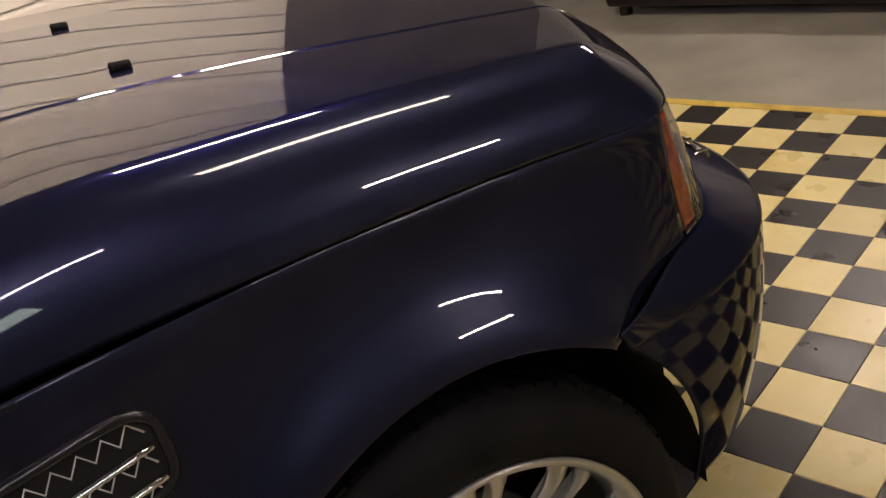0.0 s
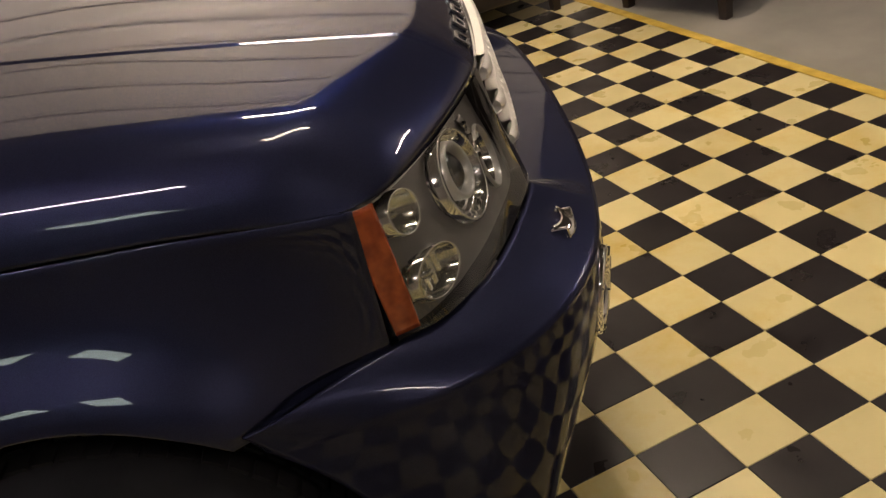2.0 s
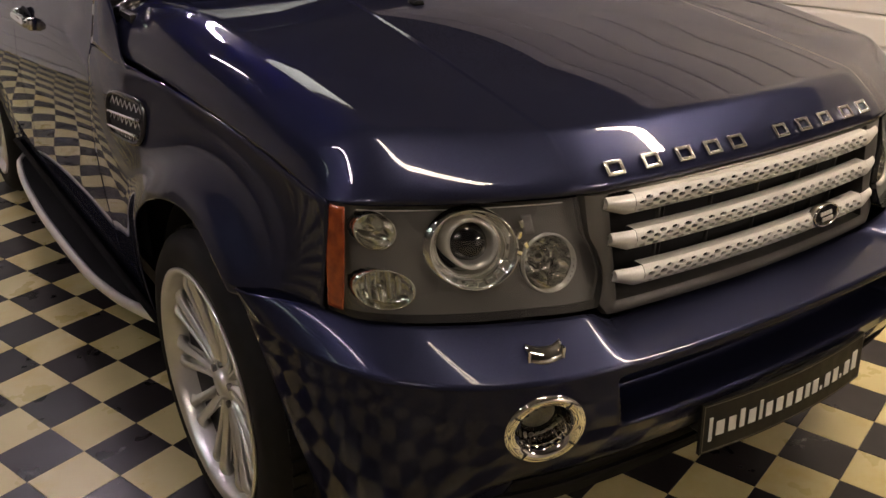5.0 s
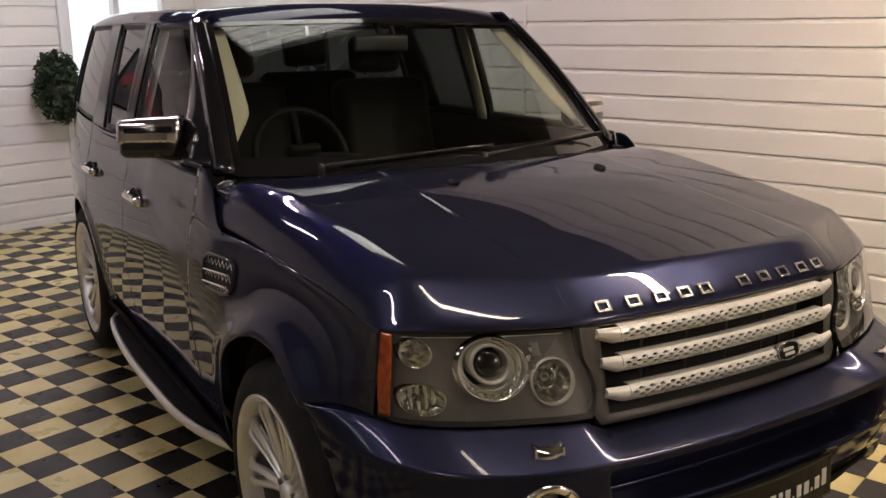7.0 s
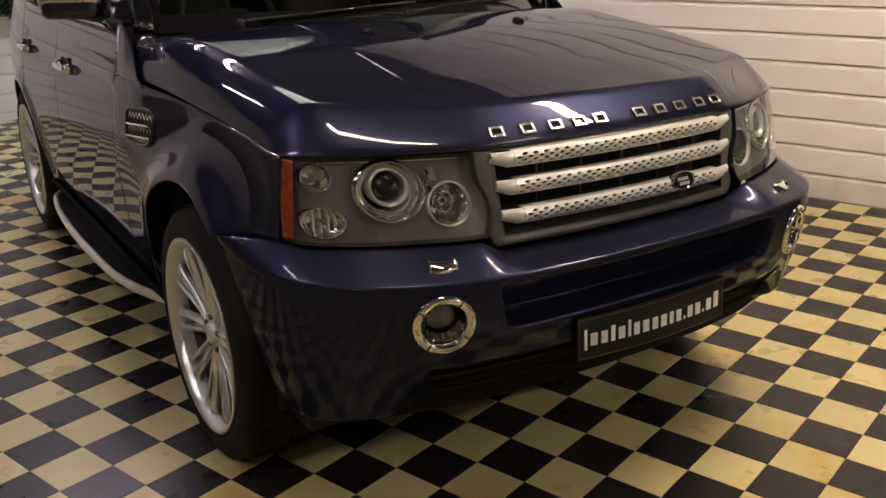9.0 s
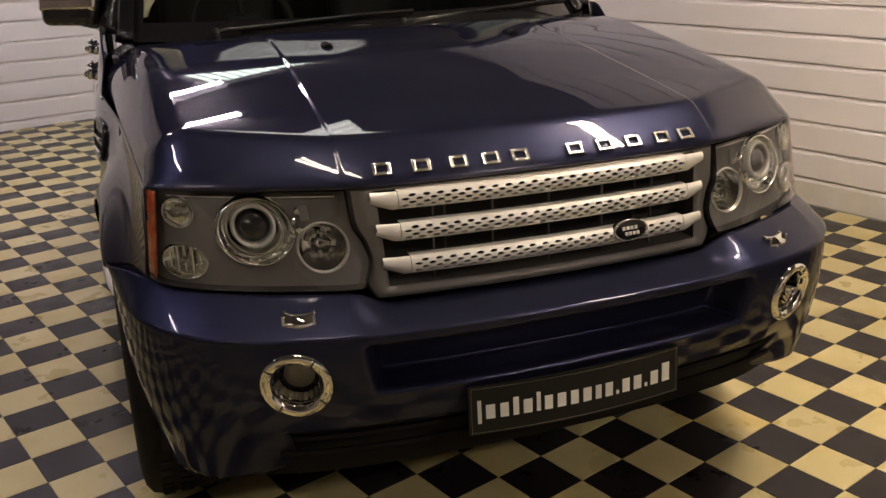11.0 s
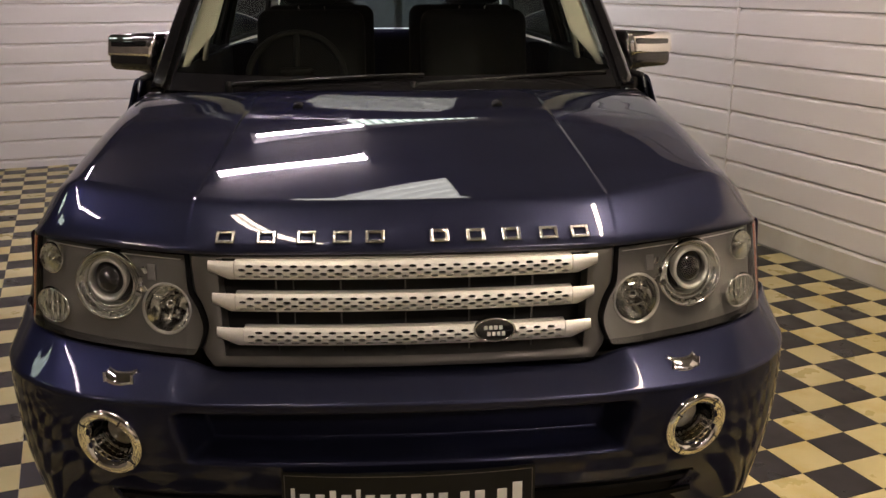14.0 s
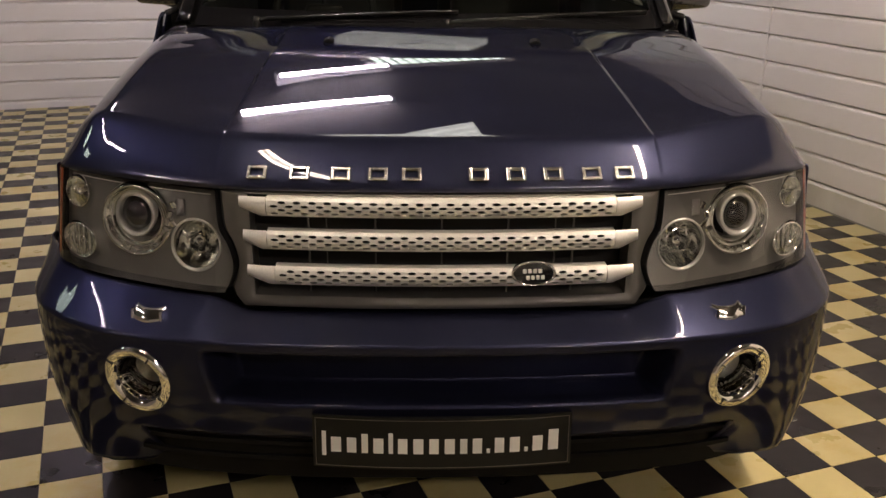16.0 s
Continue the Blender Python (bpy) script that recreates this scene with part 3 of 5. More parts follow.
def plan_at(s):
    i = min(max(int(np.searchsorted(PLAN_S, s)) - 1, 0), len(PLAN_S) - 2)
    h = PLAN_S[i + 1] - PLAN_S[i]
    a, b = (PLAN_S[i + 1] - s) / h, (s - PLAN_S[i]) / h
    return [a * PLAN[i, k] + b * PLAN[i + 1, k] + ((a ** 3 - a) * PLAN_M[k][i] + (b ** 3 - b) * PLAN_M[k][i + 1]) * h * h / 6 for k in (0, 1)]


FINE_S = np.linspace(0, PLAN_S[-1], 900)
FINE = np.array([plan_at(s) for s in FINE_S])
BEND_S = float(np.interp(0.277, FINE[:, 1], FINE_S))


def bump_y(x):
    return float(np.interp(x, FINE[:, 0], FINE[:, 1]))


tuck = table([0.24, 0.36, 0.42, 0.50, 0.58, 0.63, 0.68, 0.725], [0.26, 0.155, 0.105, 0.048, 0.015, 0.005, 0.0, 0.003])


def arch_front_y(z):
    t = (z - ARCH[1]) / ARCH[3]
    return ARCH[0] - ARCH[2] * math.sqrt(max(1 - t * t, 0))


def bumper_plan(a, z):
    """Outermost line: a from 0 (middle) to 0.66 along the front, to 1 along the side."""
    if a < 0.66:
        s = BEND_S * a / 0.66
    else:
        end = max(arch_front_y(max(z, 0.37)), 0.49)
        s1 = float(np.interp(end, FINE[:, 1], FINE_S))
        s = BEND_S + (s1 - BEND_S) * (a - 0.66) / 0.34
    x, y = plan_at(s)
    x1, y1 = plan_at(s + 1e-3)
    t = Vector((x1 - x, y1 - y, 0)).normalized()
    return Vector((x, y, 0)), Vector((-t.y, t.x, 0))      # place, inward direction


def shelf_line(a):
    """The bumper's inner top edge under lamps and grille."""
    if a < 0.66:
        x = 0.857 * a / 0.66
        k = step(0.375, 0.475, x)
        return Vector((x, 0.215 + (lamp_y(x) - 0.215) * k, 0.742 + 0.038 * k + 0.006 * step(0.45, 0.85, x)))
    y = 0.45 + (0.668 - 0.45) * (a - 0.66) / 0.34
    return Vector((0.857 + (fender_x(0.668, 0.765) - 0.857) * step(0, 1, (a - 0.66) / 0.34) ** 0.8, y, joint_z(y)))


def shelf_edge(a):
    """The same edge, eased round the lamp's outer corner."""
    w = 0.02 * step(0.54, 0.62, a) * min((1 - a) / 0.14, 1)
    total = Vector((0, 0, 0))
    for i in range(-6, 7):
        total += shelf_line(min(a + w * i, 1)) * (7 - abs(i)) / 49
    return total


def bumper_point(a, b):
    """b: 0 to 0.3 over the shelf, then down the face to 1."""
    if b <= 0.3:
        t = b / 0.3
        p0 = shelf_edge(a)
        q, n = bumper_plan(a, 0.725)
        zr = 0.725
        p1 = q + Vector((0, 0, zr))
        p = p0.lerp(p1, t)
        p.z = zr + (p0.z - zr) * (1 - t ** 1.15)
        return p
    z = 0.725 - (b - 0.3) / 0.7 * (0.365 + 0.03 * step(0.62, 0.9, a))
    q, n = bumper_plan(a, z)
    p = q + n * (tuck(z) * (1 - 0.7 * step(0.45, 0.66, a)) + 0.10 * mouth(q.x, z))
    return Vector((p.x if a > 0 else 0.0, p.y, z))


def mouth(x, z):
    """The scoop over the plate: a firm lower lip, a soft brow, leaning ends."""
    half = 0.452 + 0.22 * (z - 0.592)
    return step(0.588, 0.602, z) * (1 - step(0.684, 0.708, z)) * (1 - step(half - 0.03, half + 0.006, x))


FOG = Vector((0.61, 0.122, 0.629))


def bumper_shell():
    corner = 0.66 * float(np.interp(0.645, FINE[:, 0], FINE_S)) / BEND_S     # the lower opening's end
    us = sorted({i / 96 for i in range(97)} | {0.31 + i / 200 for i in range(17)} | {corner})
    low = 0.3 + 0.7 * (0.725 - 0.492) / (0.725 - 0.36)
    vs = [0.3 * i / 12 for i in range(12)] + [0.3 + 0.03 * i / 3 for i in range(3)] + [0.33 + 0.25 * i / 34 for i in range(34)] + [0.58 + (low - 0.58) * i / 10 for i in range(11)]
    bits = []
    for f in (lambda bm: bm, flip_x):
        bits.append(f(sheet(bumper_point, 0, 0, 0.0, us, vs)))
        bits.append(f(sheet(lambda u, v: bumper_point(u, low + (1 - low) * v), 0, 0, 0.0, [u for u in us if u >= corner], [i / 14 for i in range(15)])))
    bm = merge(*bits)
    bmesh.ops.remove_doubles(bm, verts=bm.verts, dist=1e-5)
    gone = []
    for f in bm.faces:
        c = f.calc_center_median()
        if math.hypot(abs(c.x) - FOG.x, c.z - FOG.z) < 0.053 and c.y < 0.3:
            gone.append(f)
    bmesh.ops.delete(bm, geom=gone, context="FACES")
    bm.normal_update()
    bmesh.ops.solidify(bm, geom=bm.faces[:], thickness=-0.005)
    return bm


bumper = part("front_bumper", bumper_shell(), BUMPER_PAINT, CAR, "navy painted wraparound bumper with fog lamps")


def both(name, make, mat, parent=None, label="", smooth=True):
    """A part on each side of the car."""
    out = []
    for s in (1, -1):
        bm = make()
        out.append(part(name, flip_x(bm) if s < 0 else bm, mat, parent or CAR, label, smooth))
    return out


# underside of the bumper, black
def valance_point(a, b):
    z = 0.405 - 0.06 * b
    q, n = bumper_plan(a * 0.60, 0.4)
    p = q + n * (0.014 + 0.02 * b + tuck(z) * (1 - 0.7 * step(0.45, 0.66, a * 0.6)))
    return Vector((p.x, p.y, z))


def valance():
    bm = merge(sheet(valance_point, 40, 6), flip_x(sheet(valance_point, 40, 6)))
    bmesh.ops.remove_doubles(bm, verts=bm.verts, dist=1e-5)
    bmesh.ops.solidify(bm, geom=bm.faces[:], thickness=0.006)
    return bm


part("lower_intake", sheet(lambda u, v: Vector(((2 * u - 1) * 0.68, bump_y(abs(2 * u - 1) * 0.68) + 0.1 + 0.05 * v, 0.51 - 0.17 * v)), 40, 4, 0.004), JET_BLACK, CAR, smooth=False)
for k in range(2):
    z = 0.465 - 0.045 * k
    part("lower_bar", sheet(lambda u, v: Vector(((2 * u - 1) * 0.645, bump_y(abs(2 * u - 1) * 0.645) + 0.075 + 0.015 * k, z + (v - 0.5) * 0.010)), 30, 2, 0.010), JET_BLACK, CAR, smooth=False)
part("lower_valance", valance(), JET_BLACK, CAR, "black plastic lower valance")

# plate with a thin border and plain white marks
def plate_curve(x):
    return 0.056 + 0.02 * (x / 0.26) ** 2


def plate_sheet(x0, x1, z0, z1, out, thick, nu=12):
    return sheet(lambda u, v: Vector((x0 + (x1 - x0) * u, plate_curve(x0 + (x1 - x0) * u) - out + (0.574 - (z1 + (z0 - z1) * v)) * -0.06, z1 + (z0 - z1) * v)), nu, 1, -thick)


part("plate_bracket", box(-0.22, 0.22, 0.078, 0.2, 0.475, 0.565, 0.004), BLACK, CAR, smooth=False)
plate = part("plate", plate_sheet(-0.26, 0.26, 0.462, 0.574, 0.0, 0.008), PLATE_BLACK, CAR, "black dealer plate with white lettering bars", False)
border = merge(plate_sheet(-0.255, 0.255, 0.5685, 0.5698, 0.0012, 0.0008), plate_sheet(-0.255, 0.255, 0.466, 0.4673, 0.0012, 0.0008), plate_sheet(-0.255, -0.2537, 0.466, 0.5698, 0.0012, 0.0008, 1), plate_sheet(0.2537, 0.255, 0.466, 0.5698, 0.0012, 0.0008, 1))
part("border", border, GREY_TRIM, plate, smooth=False)
x = -0.243
for w, low, high in ((0.011, -0.009, 0.044), (0.027, 0, 0.032), (0.025, 0, 0.032), (0.017, 0, 0.041), (0.027, 0, 0.032), (0.012, 0, 0.044), (0.025, 0, 0.032), (0.027, 0, 0.032), (0.025, 0, 0.032), (0.027, 0, 0.032), (0.019, 0, 0.032), (0.025, 0, 0.032), (0.009, 0, 0.009), (0.025, 0, 0.032), (0.027, 0, 0.032), (0.009, 0, 0.009), (0.027, 0, 0.032), (0.027, 0, 0.044)):
    part("mark", plate_sheet(x + 0.13 * w, x + 0.87 * w, 0.498 + low, 0.498 + high, 0.002, 0.0014, 2), WHITE_INK, plate, smooth=False)
    x += w + 0.0052


# fog lamps: chrome ring, dark cup with fins, clear lens
def fog_lamp(s):
    at = pose(s * FOG.x, FOG.y + 0.010, FOG.z, 7, 0, s * 20) @ Matrix.Scale(1.09, 4)
    ring = part("fog_lamp", moved(lathe([(0.0675, 0.006), (0.0695, 0.0), (0.068, -0.007), (0.062, -0.011), (0.054, -0.009), (0.047, -0.002), (0.0455, 0.01)], 48, "y"), at), CHROME, CAR, "round fog lamp in a chrome ring")
    part("cup", moved(lathe([(0.046, 0.006), (0.043, 0.03), (0.037, 0.05), (0.001, 0.056)], 40, "y"), at), GLOSS_BLACK, ring)
    part("reflector", moved(lathe([(0.030, 0.036), (0.026, 0.045), (0.016, 0.052), (0.001, 0.053)], 32, "y"), at), STEEL, ring)
    part("lens", moved(lathe([(0.037, 0.031), (0.03, 0.026), (0.016, 0.022), (0.0005, 0.021)], 32, "y"), at), LENS, ring)
    # bright lower half of the cone, cut into broad flutes
    def cone(u, v):
        a = radians(188 + 164 * u)
        r = 0.0465 - 0.011 * v + 0.0012 * abs(math.sin(9 * math.pi * u))
        return Vector((r * math.cos(a), 0.002 + 0.034 * v, r * math.sin(a)))
    part("cone", moved(sheet(cone, 72, 4, 0.0015), at), CHROME, ring)
    for k in range(4):
        a = radians(35 + 90 * k)
        part("notch", moved(box(-0.0016, 0.0016, -0.0115, -0.006, 0.052, 0.066, 0.0006), at @ Matrix.Rotation(a, 4, "Y")), BLACK, ring, smooth=False)


for s in (-1, 1):
    fog_lamp(s)


# headlamp washer covers: a bowed chrome shell with a dipped top edge over a dark slot
def washer():
    def fn(u, v):
        e = 2 * u - 1
        top = 0.017 - 0.005 * (1 - abs(e) ** 3)
        z = -0.008 + (top + 0.008) * v
        y = -0.012 * math.cos(1.25 * e) - 0.004 * math.sin(math.pi * v) + 0.012 * v ** 2 + 0.01
        return Vector((e * (0.027 - 0.002 * v), y, z))
    return sheet(fn, 16, 8, -0.003)


for s in (-1, 1):
    at = pose(s * 0.590, 0.160, 0.748, -8, 0, s * 17) @ Matrix.Scale(1.28, 4)
    w = part("washer_cover", moved(washer(), at), CHROME, CAR, "small chrome headlamp washer cover")
    part("slot", moved(box(-0.022, 0.022, 0.004, 0.018, -0.012, 0.008, 0.002), at), DARK, w, smooth=False)
    for k in (-1, 1):
        part("cheek", moved(box(k * 0.0245 - 0.0025, k * 0.0245 + 0.0025, -0.002, 0.02, -0.012, 0.014, 0.0015), at), CHROME, w, smooth=False)

# ---- grille ----
def bar_y(x, z):
    return 0.188 + (z - 0.825) * 0.17 + 0.155 * x * x


inner_x = table([0.75, 0.787, 0.807, 0.837, 0.877, 0.916, 0.986], [0.43, 0.436, 0.426, 0.418, 0.428, 0.448, 0.454])


def grille_frame():
    """The graphite surround: a ring between the lamps' edges and the opening."""
    def fn(u, v):
        # u round the ring, v from the outer edge to the inner edge and back into the depth
        n = u * 4
        k, t = int(min(n, 3.9999)), n - int(min(n, 3.9999))
        outer = [(-1, 1), (1, 1), (1, -1), (-1, -1), (-1, 1)]
        a, b = outer[k], outer[k + 1]
        sx, sz = a[0] + (b[0] - a[0]) * t, a[1] + (b[1] - a[1]) * t
        zo = 0.869 + sz * 0.117
        xo = sx * (inner_x(zo) - 0.003)
        if sz < -0.55:
            xo *= 1 - 0.05 * ((-sz - 0.55) / 0.45) ** 2
        zi = 0.876 + sz * (0.104 if sz > 0 else 0.099)
        xi = sx * (0.392 - 0.012 * (1 - sz) / 2)
        w = min(v / 0.6, 1)
        x, z = xo + (xi - xo) * w, zo + (zi - zo) * w
        y = bar_y(x, z) + 0.010 - 0.006 * math.sin(math.pi * w)
        if v < 0.08:
            y += 0.012 * (1 - v / 0.08)
        if v > 0.6:
            y += 0.07 * (v - 0.6) / 0.4
        return Vector((x, y, z))
    us = [i / 96 for i in range(97)]
    vs = [0, 0.03, 0.08, 0.2, 0.35, 0.5, 0.58, 0.6, 0.64, 0.8, 1]
    return sheet(fn, 0, 0, 0, us, vs)


grille = part("grille", grille_frame(), GREY_TRIM, CAR, "graphite grille with three perforated silver bars")
crisp(grille, 40)
part("grille_backing", sheet(lambda u, v: Vector(((2 * u - 1) * 0.40, 0.30, 0.76 + 0.23 * v)), 2, 2, 0.004), DARK, grille, smooth=False)
for k in range(-2, 3):
    x = 0.135 * k
    part("upright", moved(box(-0.0015, 0.0015, -0.004, 0.004, 0.765, 0.985), pose(x, bar_y(x, 0.87) + 0.028, 0)), GREY_TRIM, grille, smooth=False)
for k in (-1, 1):
    x = 0.236 * k
    part("upright", moved(box(-0.001, 0.001, -0.004, 0.004, 0.765, 0.985), pose(x, bar_y(x, 0.87) + 0.05, 0)), GREY_TRIM, grille, smooth=False)

BAR_H = 0.0405


def bar_section(h):
    """How far the face stands out at share h from the top: a soft chevron."""
    return 0.016 * (1 - abs(2 * h - 0.8) ** 2.4 / 1.5)


def grille_bar(top, half):
    """One silver bar: a perforated face between two solid ends."""
    bm = bmesh.new()

    def at(x, h, back=0.0):
        z = top - BAR_H * h
        return bm.verts.new((x, bar_y(x, z) - bar_section(h) + back, z))

    pitch, rows, edge, foot = 0.0305, 4, 0.15, 0.12
    solid = half - 0.047
    n = int(2 * solid / pitch)
    x0 = -n * pitch / 2
    rh = (1 - edge - foot) / rows
    for r in range(rows):
        h0, h1 = edge + r * rh, edge + (r + 1) * rh
        shift = 0 if r % 2 else pitch / 2
        count = n - 1 if shift else n
        for k in range(count):
            a = x0 + shift + k * pitch
            cx, ch = a + pitch / 2, (h0 + h1) / 2
            corner = [(a, h0), (cx, h0), (a + pitch, h0), (a + pitch, ch), (a + pitch, h1), (cx, h1), (a, h1), (a, ch)]
            rx, ry = (0.0088, 0.0086, 0.0086, 0.0082)[r], (0.00365, 0.0036, 0.0036, 0.0033)[r] / BAR_H
            ang = [225, 270, 315, 0, 45, 90, 135, 180]
            hole = [(cx + rx * math.cos(radians(g)), ch + ry * math.sin(radians(g))) for g in ang]
            o = [at(*p) for p in corner]
            i1 = [at(*p) for p in hole]
            i2 = [at(*p, 0.006) for p in hole]
            for q in range(8):
                w = (q + 1) % 8
                bm.faces.new((o[q], o[w], i1[w], i1[q]))
                bm.faces.new((i1[q], i1[w], i2[w], i2[q]))
        if shift:
            for a, b in ((x0, x0 + shift), (x0 + n * pitch - shift, x0 + n * pitch)):
                bm.faces.new((at(a, h0), at(b, h0), at(b, h1), at(a, h1)))
    for h0, h1 in ((0.0, edge), (1 - foot, 1.0)):
        for k in range(n):
            a, b = x0 + k * pitch, x0 + (k + 1) * pitch
            bm.faces.new((at(a, h0), at(b, h0), at(b, h1), at(a, h1)))
    # top and bottom returns
    for h in (0.0, 1.0):
        for k in range(n):
            a, b = x0 + k * pitch, x0 + (k + 1) * pitch
            bm.faces.new((at(a, h), at(b, h), at(b, h, 0.022), at(a, h, 0.022)))
    bmesh.ops.remove_doubles(bm, verts=bm.verts, dist=1e-5)
    bmesh.ops.recalc_face_normals(bm, faces=bm.faces)
    return bm, -x0


def bar_end(top, half, inner):
    """A solid end block: its lower edge rises to a blunt tip, its face falls away."""
    def fn(u, v):
        x = inner + 0.0012 + (half - inner) * u
        cut = 0.0 if u < 0.22 else (u - 0.22) / 0.78
        h0, h1 = 0.03 * cut, 1 - 0.34 * cut
        h = h0 + (h1 - h0) * v
        z = top - BAR_H * h
        fall = 0.0 if u < 0.25 else 0.007 * ((u - 0.25) / 0.75) ** 1.2
        return Vector((x, bar_y(x, z) - bar_section(min(max(v, 0), 1)) + fall, z))
    return sheet(fn, 10, 10, -0.012)


for top, half in ((0.981, 0.406), (0.9145, 0.399), (0.844, 0.392)):
    bm, inner = grille_bar(top, half)
    bar = part("grille_bar", bm, SILVER, grille, smooth=False)
    for s in (1, -1):
        bm = bar_end(top, half, inner)
        crisp(part("bar_end", flip_x(bm) if s < 0 else bm, SILVER, grille), 30)
    part("bar_core", sheet(lambda u, v: Vector(((2 * u - 1) * inner, bar_y((2 * u - 1) * inner, top) + 0.016, top - 0.003 - 0.035 * v)), 16, 2, 0.003), DARK, grille, smooth=False)

# oval badge, plain marks on dark green
BADGE = pose(0.184, bar_y(0.184, 0.836) - 0.020, 0.835, -8, 0, 3)
badge = part("badge", moved(lathe([(0.0395, 0.016), (0.041, 0.004), (0.040, -0.002), (0.0375, -0.003), (0.0355, 0.0)], 48, "y", squash=(1.12, 0.62)), BADGE), CHROME, grille, "oval dark badge with a silver rim")
part("face", moved(lathe([(0.0358, 0.0), (0.02, -0.0012), (0.0004, -0.0016)], 48, "y", squash=(1.12, 0.62)), BADGE), GLOSS_BLACK, grille)
for x, z, w in ((-0.002, 0.0055, 0.042), (0.004, -0.0075, 0.04)):
    for k in range(4):
        part("badge_mark", moved(box(x - w / 2 + k * w / 4, x - w / 2 + (k + 0.72) * w / 4, -0.0034, 0.0, z - 0.0042, z + 0.0042, 0.0008), BADGE), SILVER, grille, smooth=False)

# ten chrome letter blocks along the bonnet's nose, as plain bars
for k, x in enumerate((-0.374, -0.288, -0.205, -0.130, -0.062, 0.073, 0.150, 0.226, 0.306, 0.374)):
    lo, hi = 0.0, 0.1
    for _ in range(30):
        mid = (lo + hi) / 2
        lo, hi = (mid, hi) if hood_point(x / 0.842, mid).z < 1.0215 else (lo, mid)
    p0, p1 = hood_point(x / 0.842, lo * 0.7), hood_point(x / 0.842, lo * 1.3)
    q = hood_point(x / 0.842, lo)
    tilt = math.degrees(math.atan2(p1.y - p0.y, p1.z - p0.z))
    slope = (nose_y(abs(x) + 0.01) - nose_y(abs(x) - 0.01)) / 0.02 * (1 if x > 0 else -1)
    m = Matrix.Translation((q.x, q.y - 0.004, q.z + 0.001)) @ pose(0, 0, 0, -tilt, 0, math.degrees(math.atan(slope)))
    letter = moved(merge(box(-0.0125, 0.0125, -0.004, 0.005, 0.0068, 0.0132, 0.0016), box(-0.0125, 0.0125, -0.004, 0.005, -0.0132, -0.0068, 0.0016), box(-0.020, -0.0127, -0.004, 0.005, -0.0132, 0.0132, 0.0016), box(0.0127, 0.020, -0.004, 0.005, -0.0132, 0.0132, 0.0016)), Matrix.Diagonal((1, 0.8, 1.15, 1)))
    part("letter_block", moved(letter, m), LETTER, CAR, "raised chrome letter block" if x < -0.37 else "", False)

# ---- headlamps ----
LAMP_TOP, LAMP_LOW = 0.986, 0.787
inner_edge = table([0, 0.35, 0.55, 0.75, 0.9, 1], [0.458, 0.452, 0.432, 0.422, 0.43, 0.44])


def lens_point(u, v, inset=0.0):
    xt, xb = 0.458 + u * (0.842 - 0.458), 0.44 + u * (0.857 - 0.44)
    x = xt + (xb - xt) * v + (inner_edge(v) - (0.458 - 0.018 * v)) * (1 - u) ** 3
    y = nose_y(xt) * (1 - v) + lamp_y(xb) * v - 0.010 * math.sin(math.pi * v) * math.sin(math.pi * min(u * 1.1, 1))
    z = LAMP_TOP + (LAMP_LOW - LAMP_TOP) * v + 0.005 * u
    return Vector((x - 0.35 * inset, y + inset, z))


def lens_at(x, z):
    """The lens's depth over a place."""
    v = (LAMP_TOP - z) / (LAMP_TOP - LAMP_LOW)
    u = (x - 0.45) / 0.4
    return lens_point(min(max(u, 0), 1), min(max(v, 0), 1)).y


BOWLS = [(0.638, 0.906, 0.074, 0.068), (0.506, 0.866, 0.052, 0.052), (0.784, 0.942, 0.030, 0.031), (0.782, 0.840, 0.043, 0.035)]


LENS_U = [0.9 * i / 44 for i in range(44)] + [0.9 + 0.1 * i / 14 for i in range(15)]
BEZEL_U = [0.9 * i / 82 for i in range(82)] + [0.9 + 0.1 * i / 14 for i in range(15)]


def bezel():
    bm = sheet(lambda u, v: lens_point(u, v, 0.030), 0, 56, 0, BEZEL_U)
    gone = [f for f in bm.faces if any(math.hypot((f.calc_center_median().x - x) / rx, (f.calc_center_median().z - z) / rz) < 0.97 for x, z, rx, rz in BOWLS)]
    bmesh.ops.delete(bm, geom=gone, context="FACES")
    return bm


def bowl(x, z, rx, rz, depth, n, front):
    prof = [(1.09, 0.009), (1.055, -0.002), (1.0, -0.0055), (0.965, -0.002), (0.95, 0.006), (0.9, depth * 0.36), (0.8, depth * 0.6), (0.66, depth * 0.8), (0.5, depth * 0.92), (0.3, depth), (0.02, depth)]
    return lathe(prof, n, "y", (x, front, z), (rx, rz))


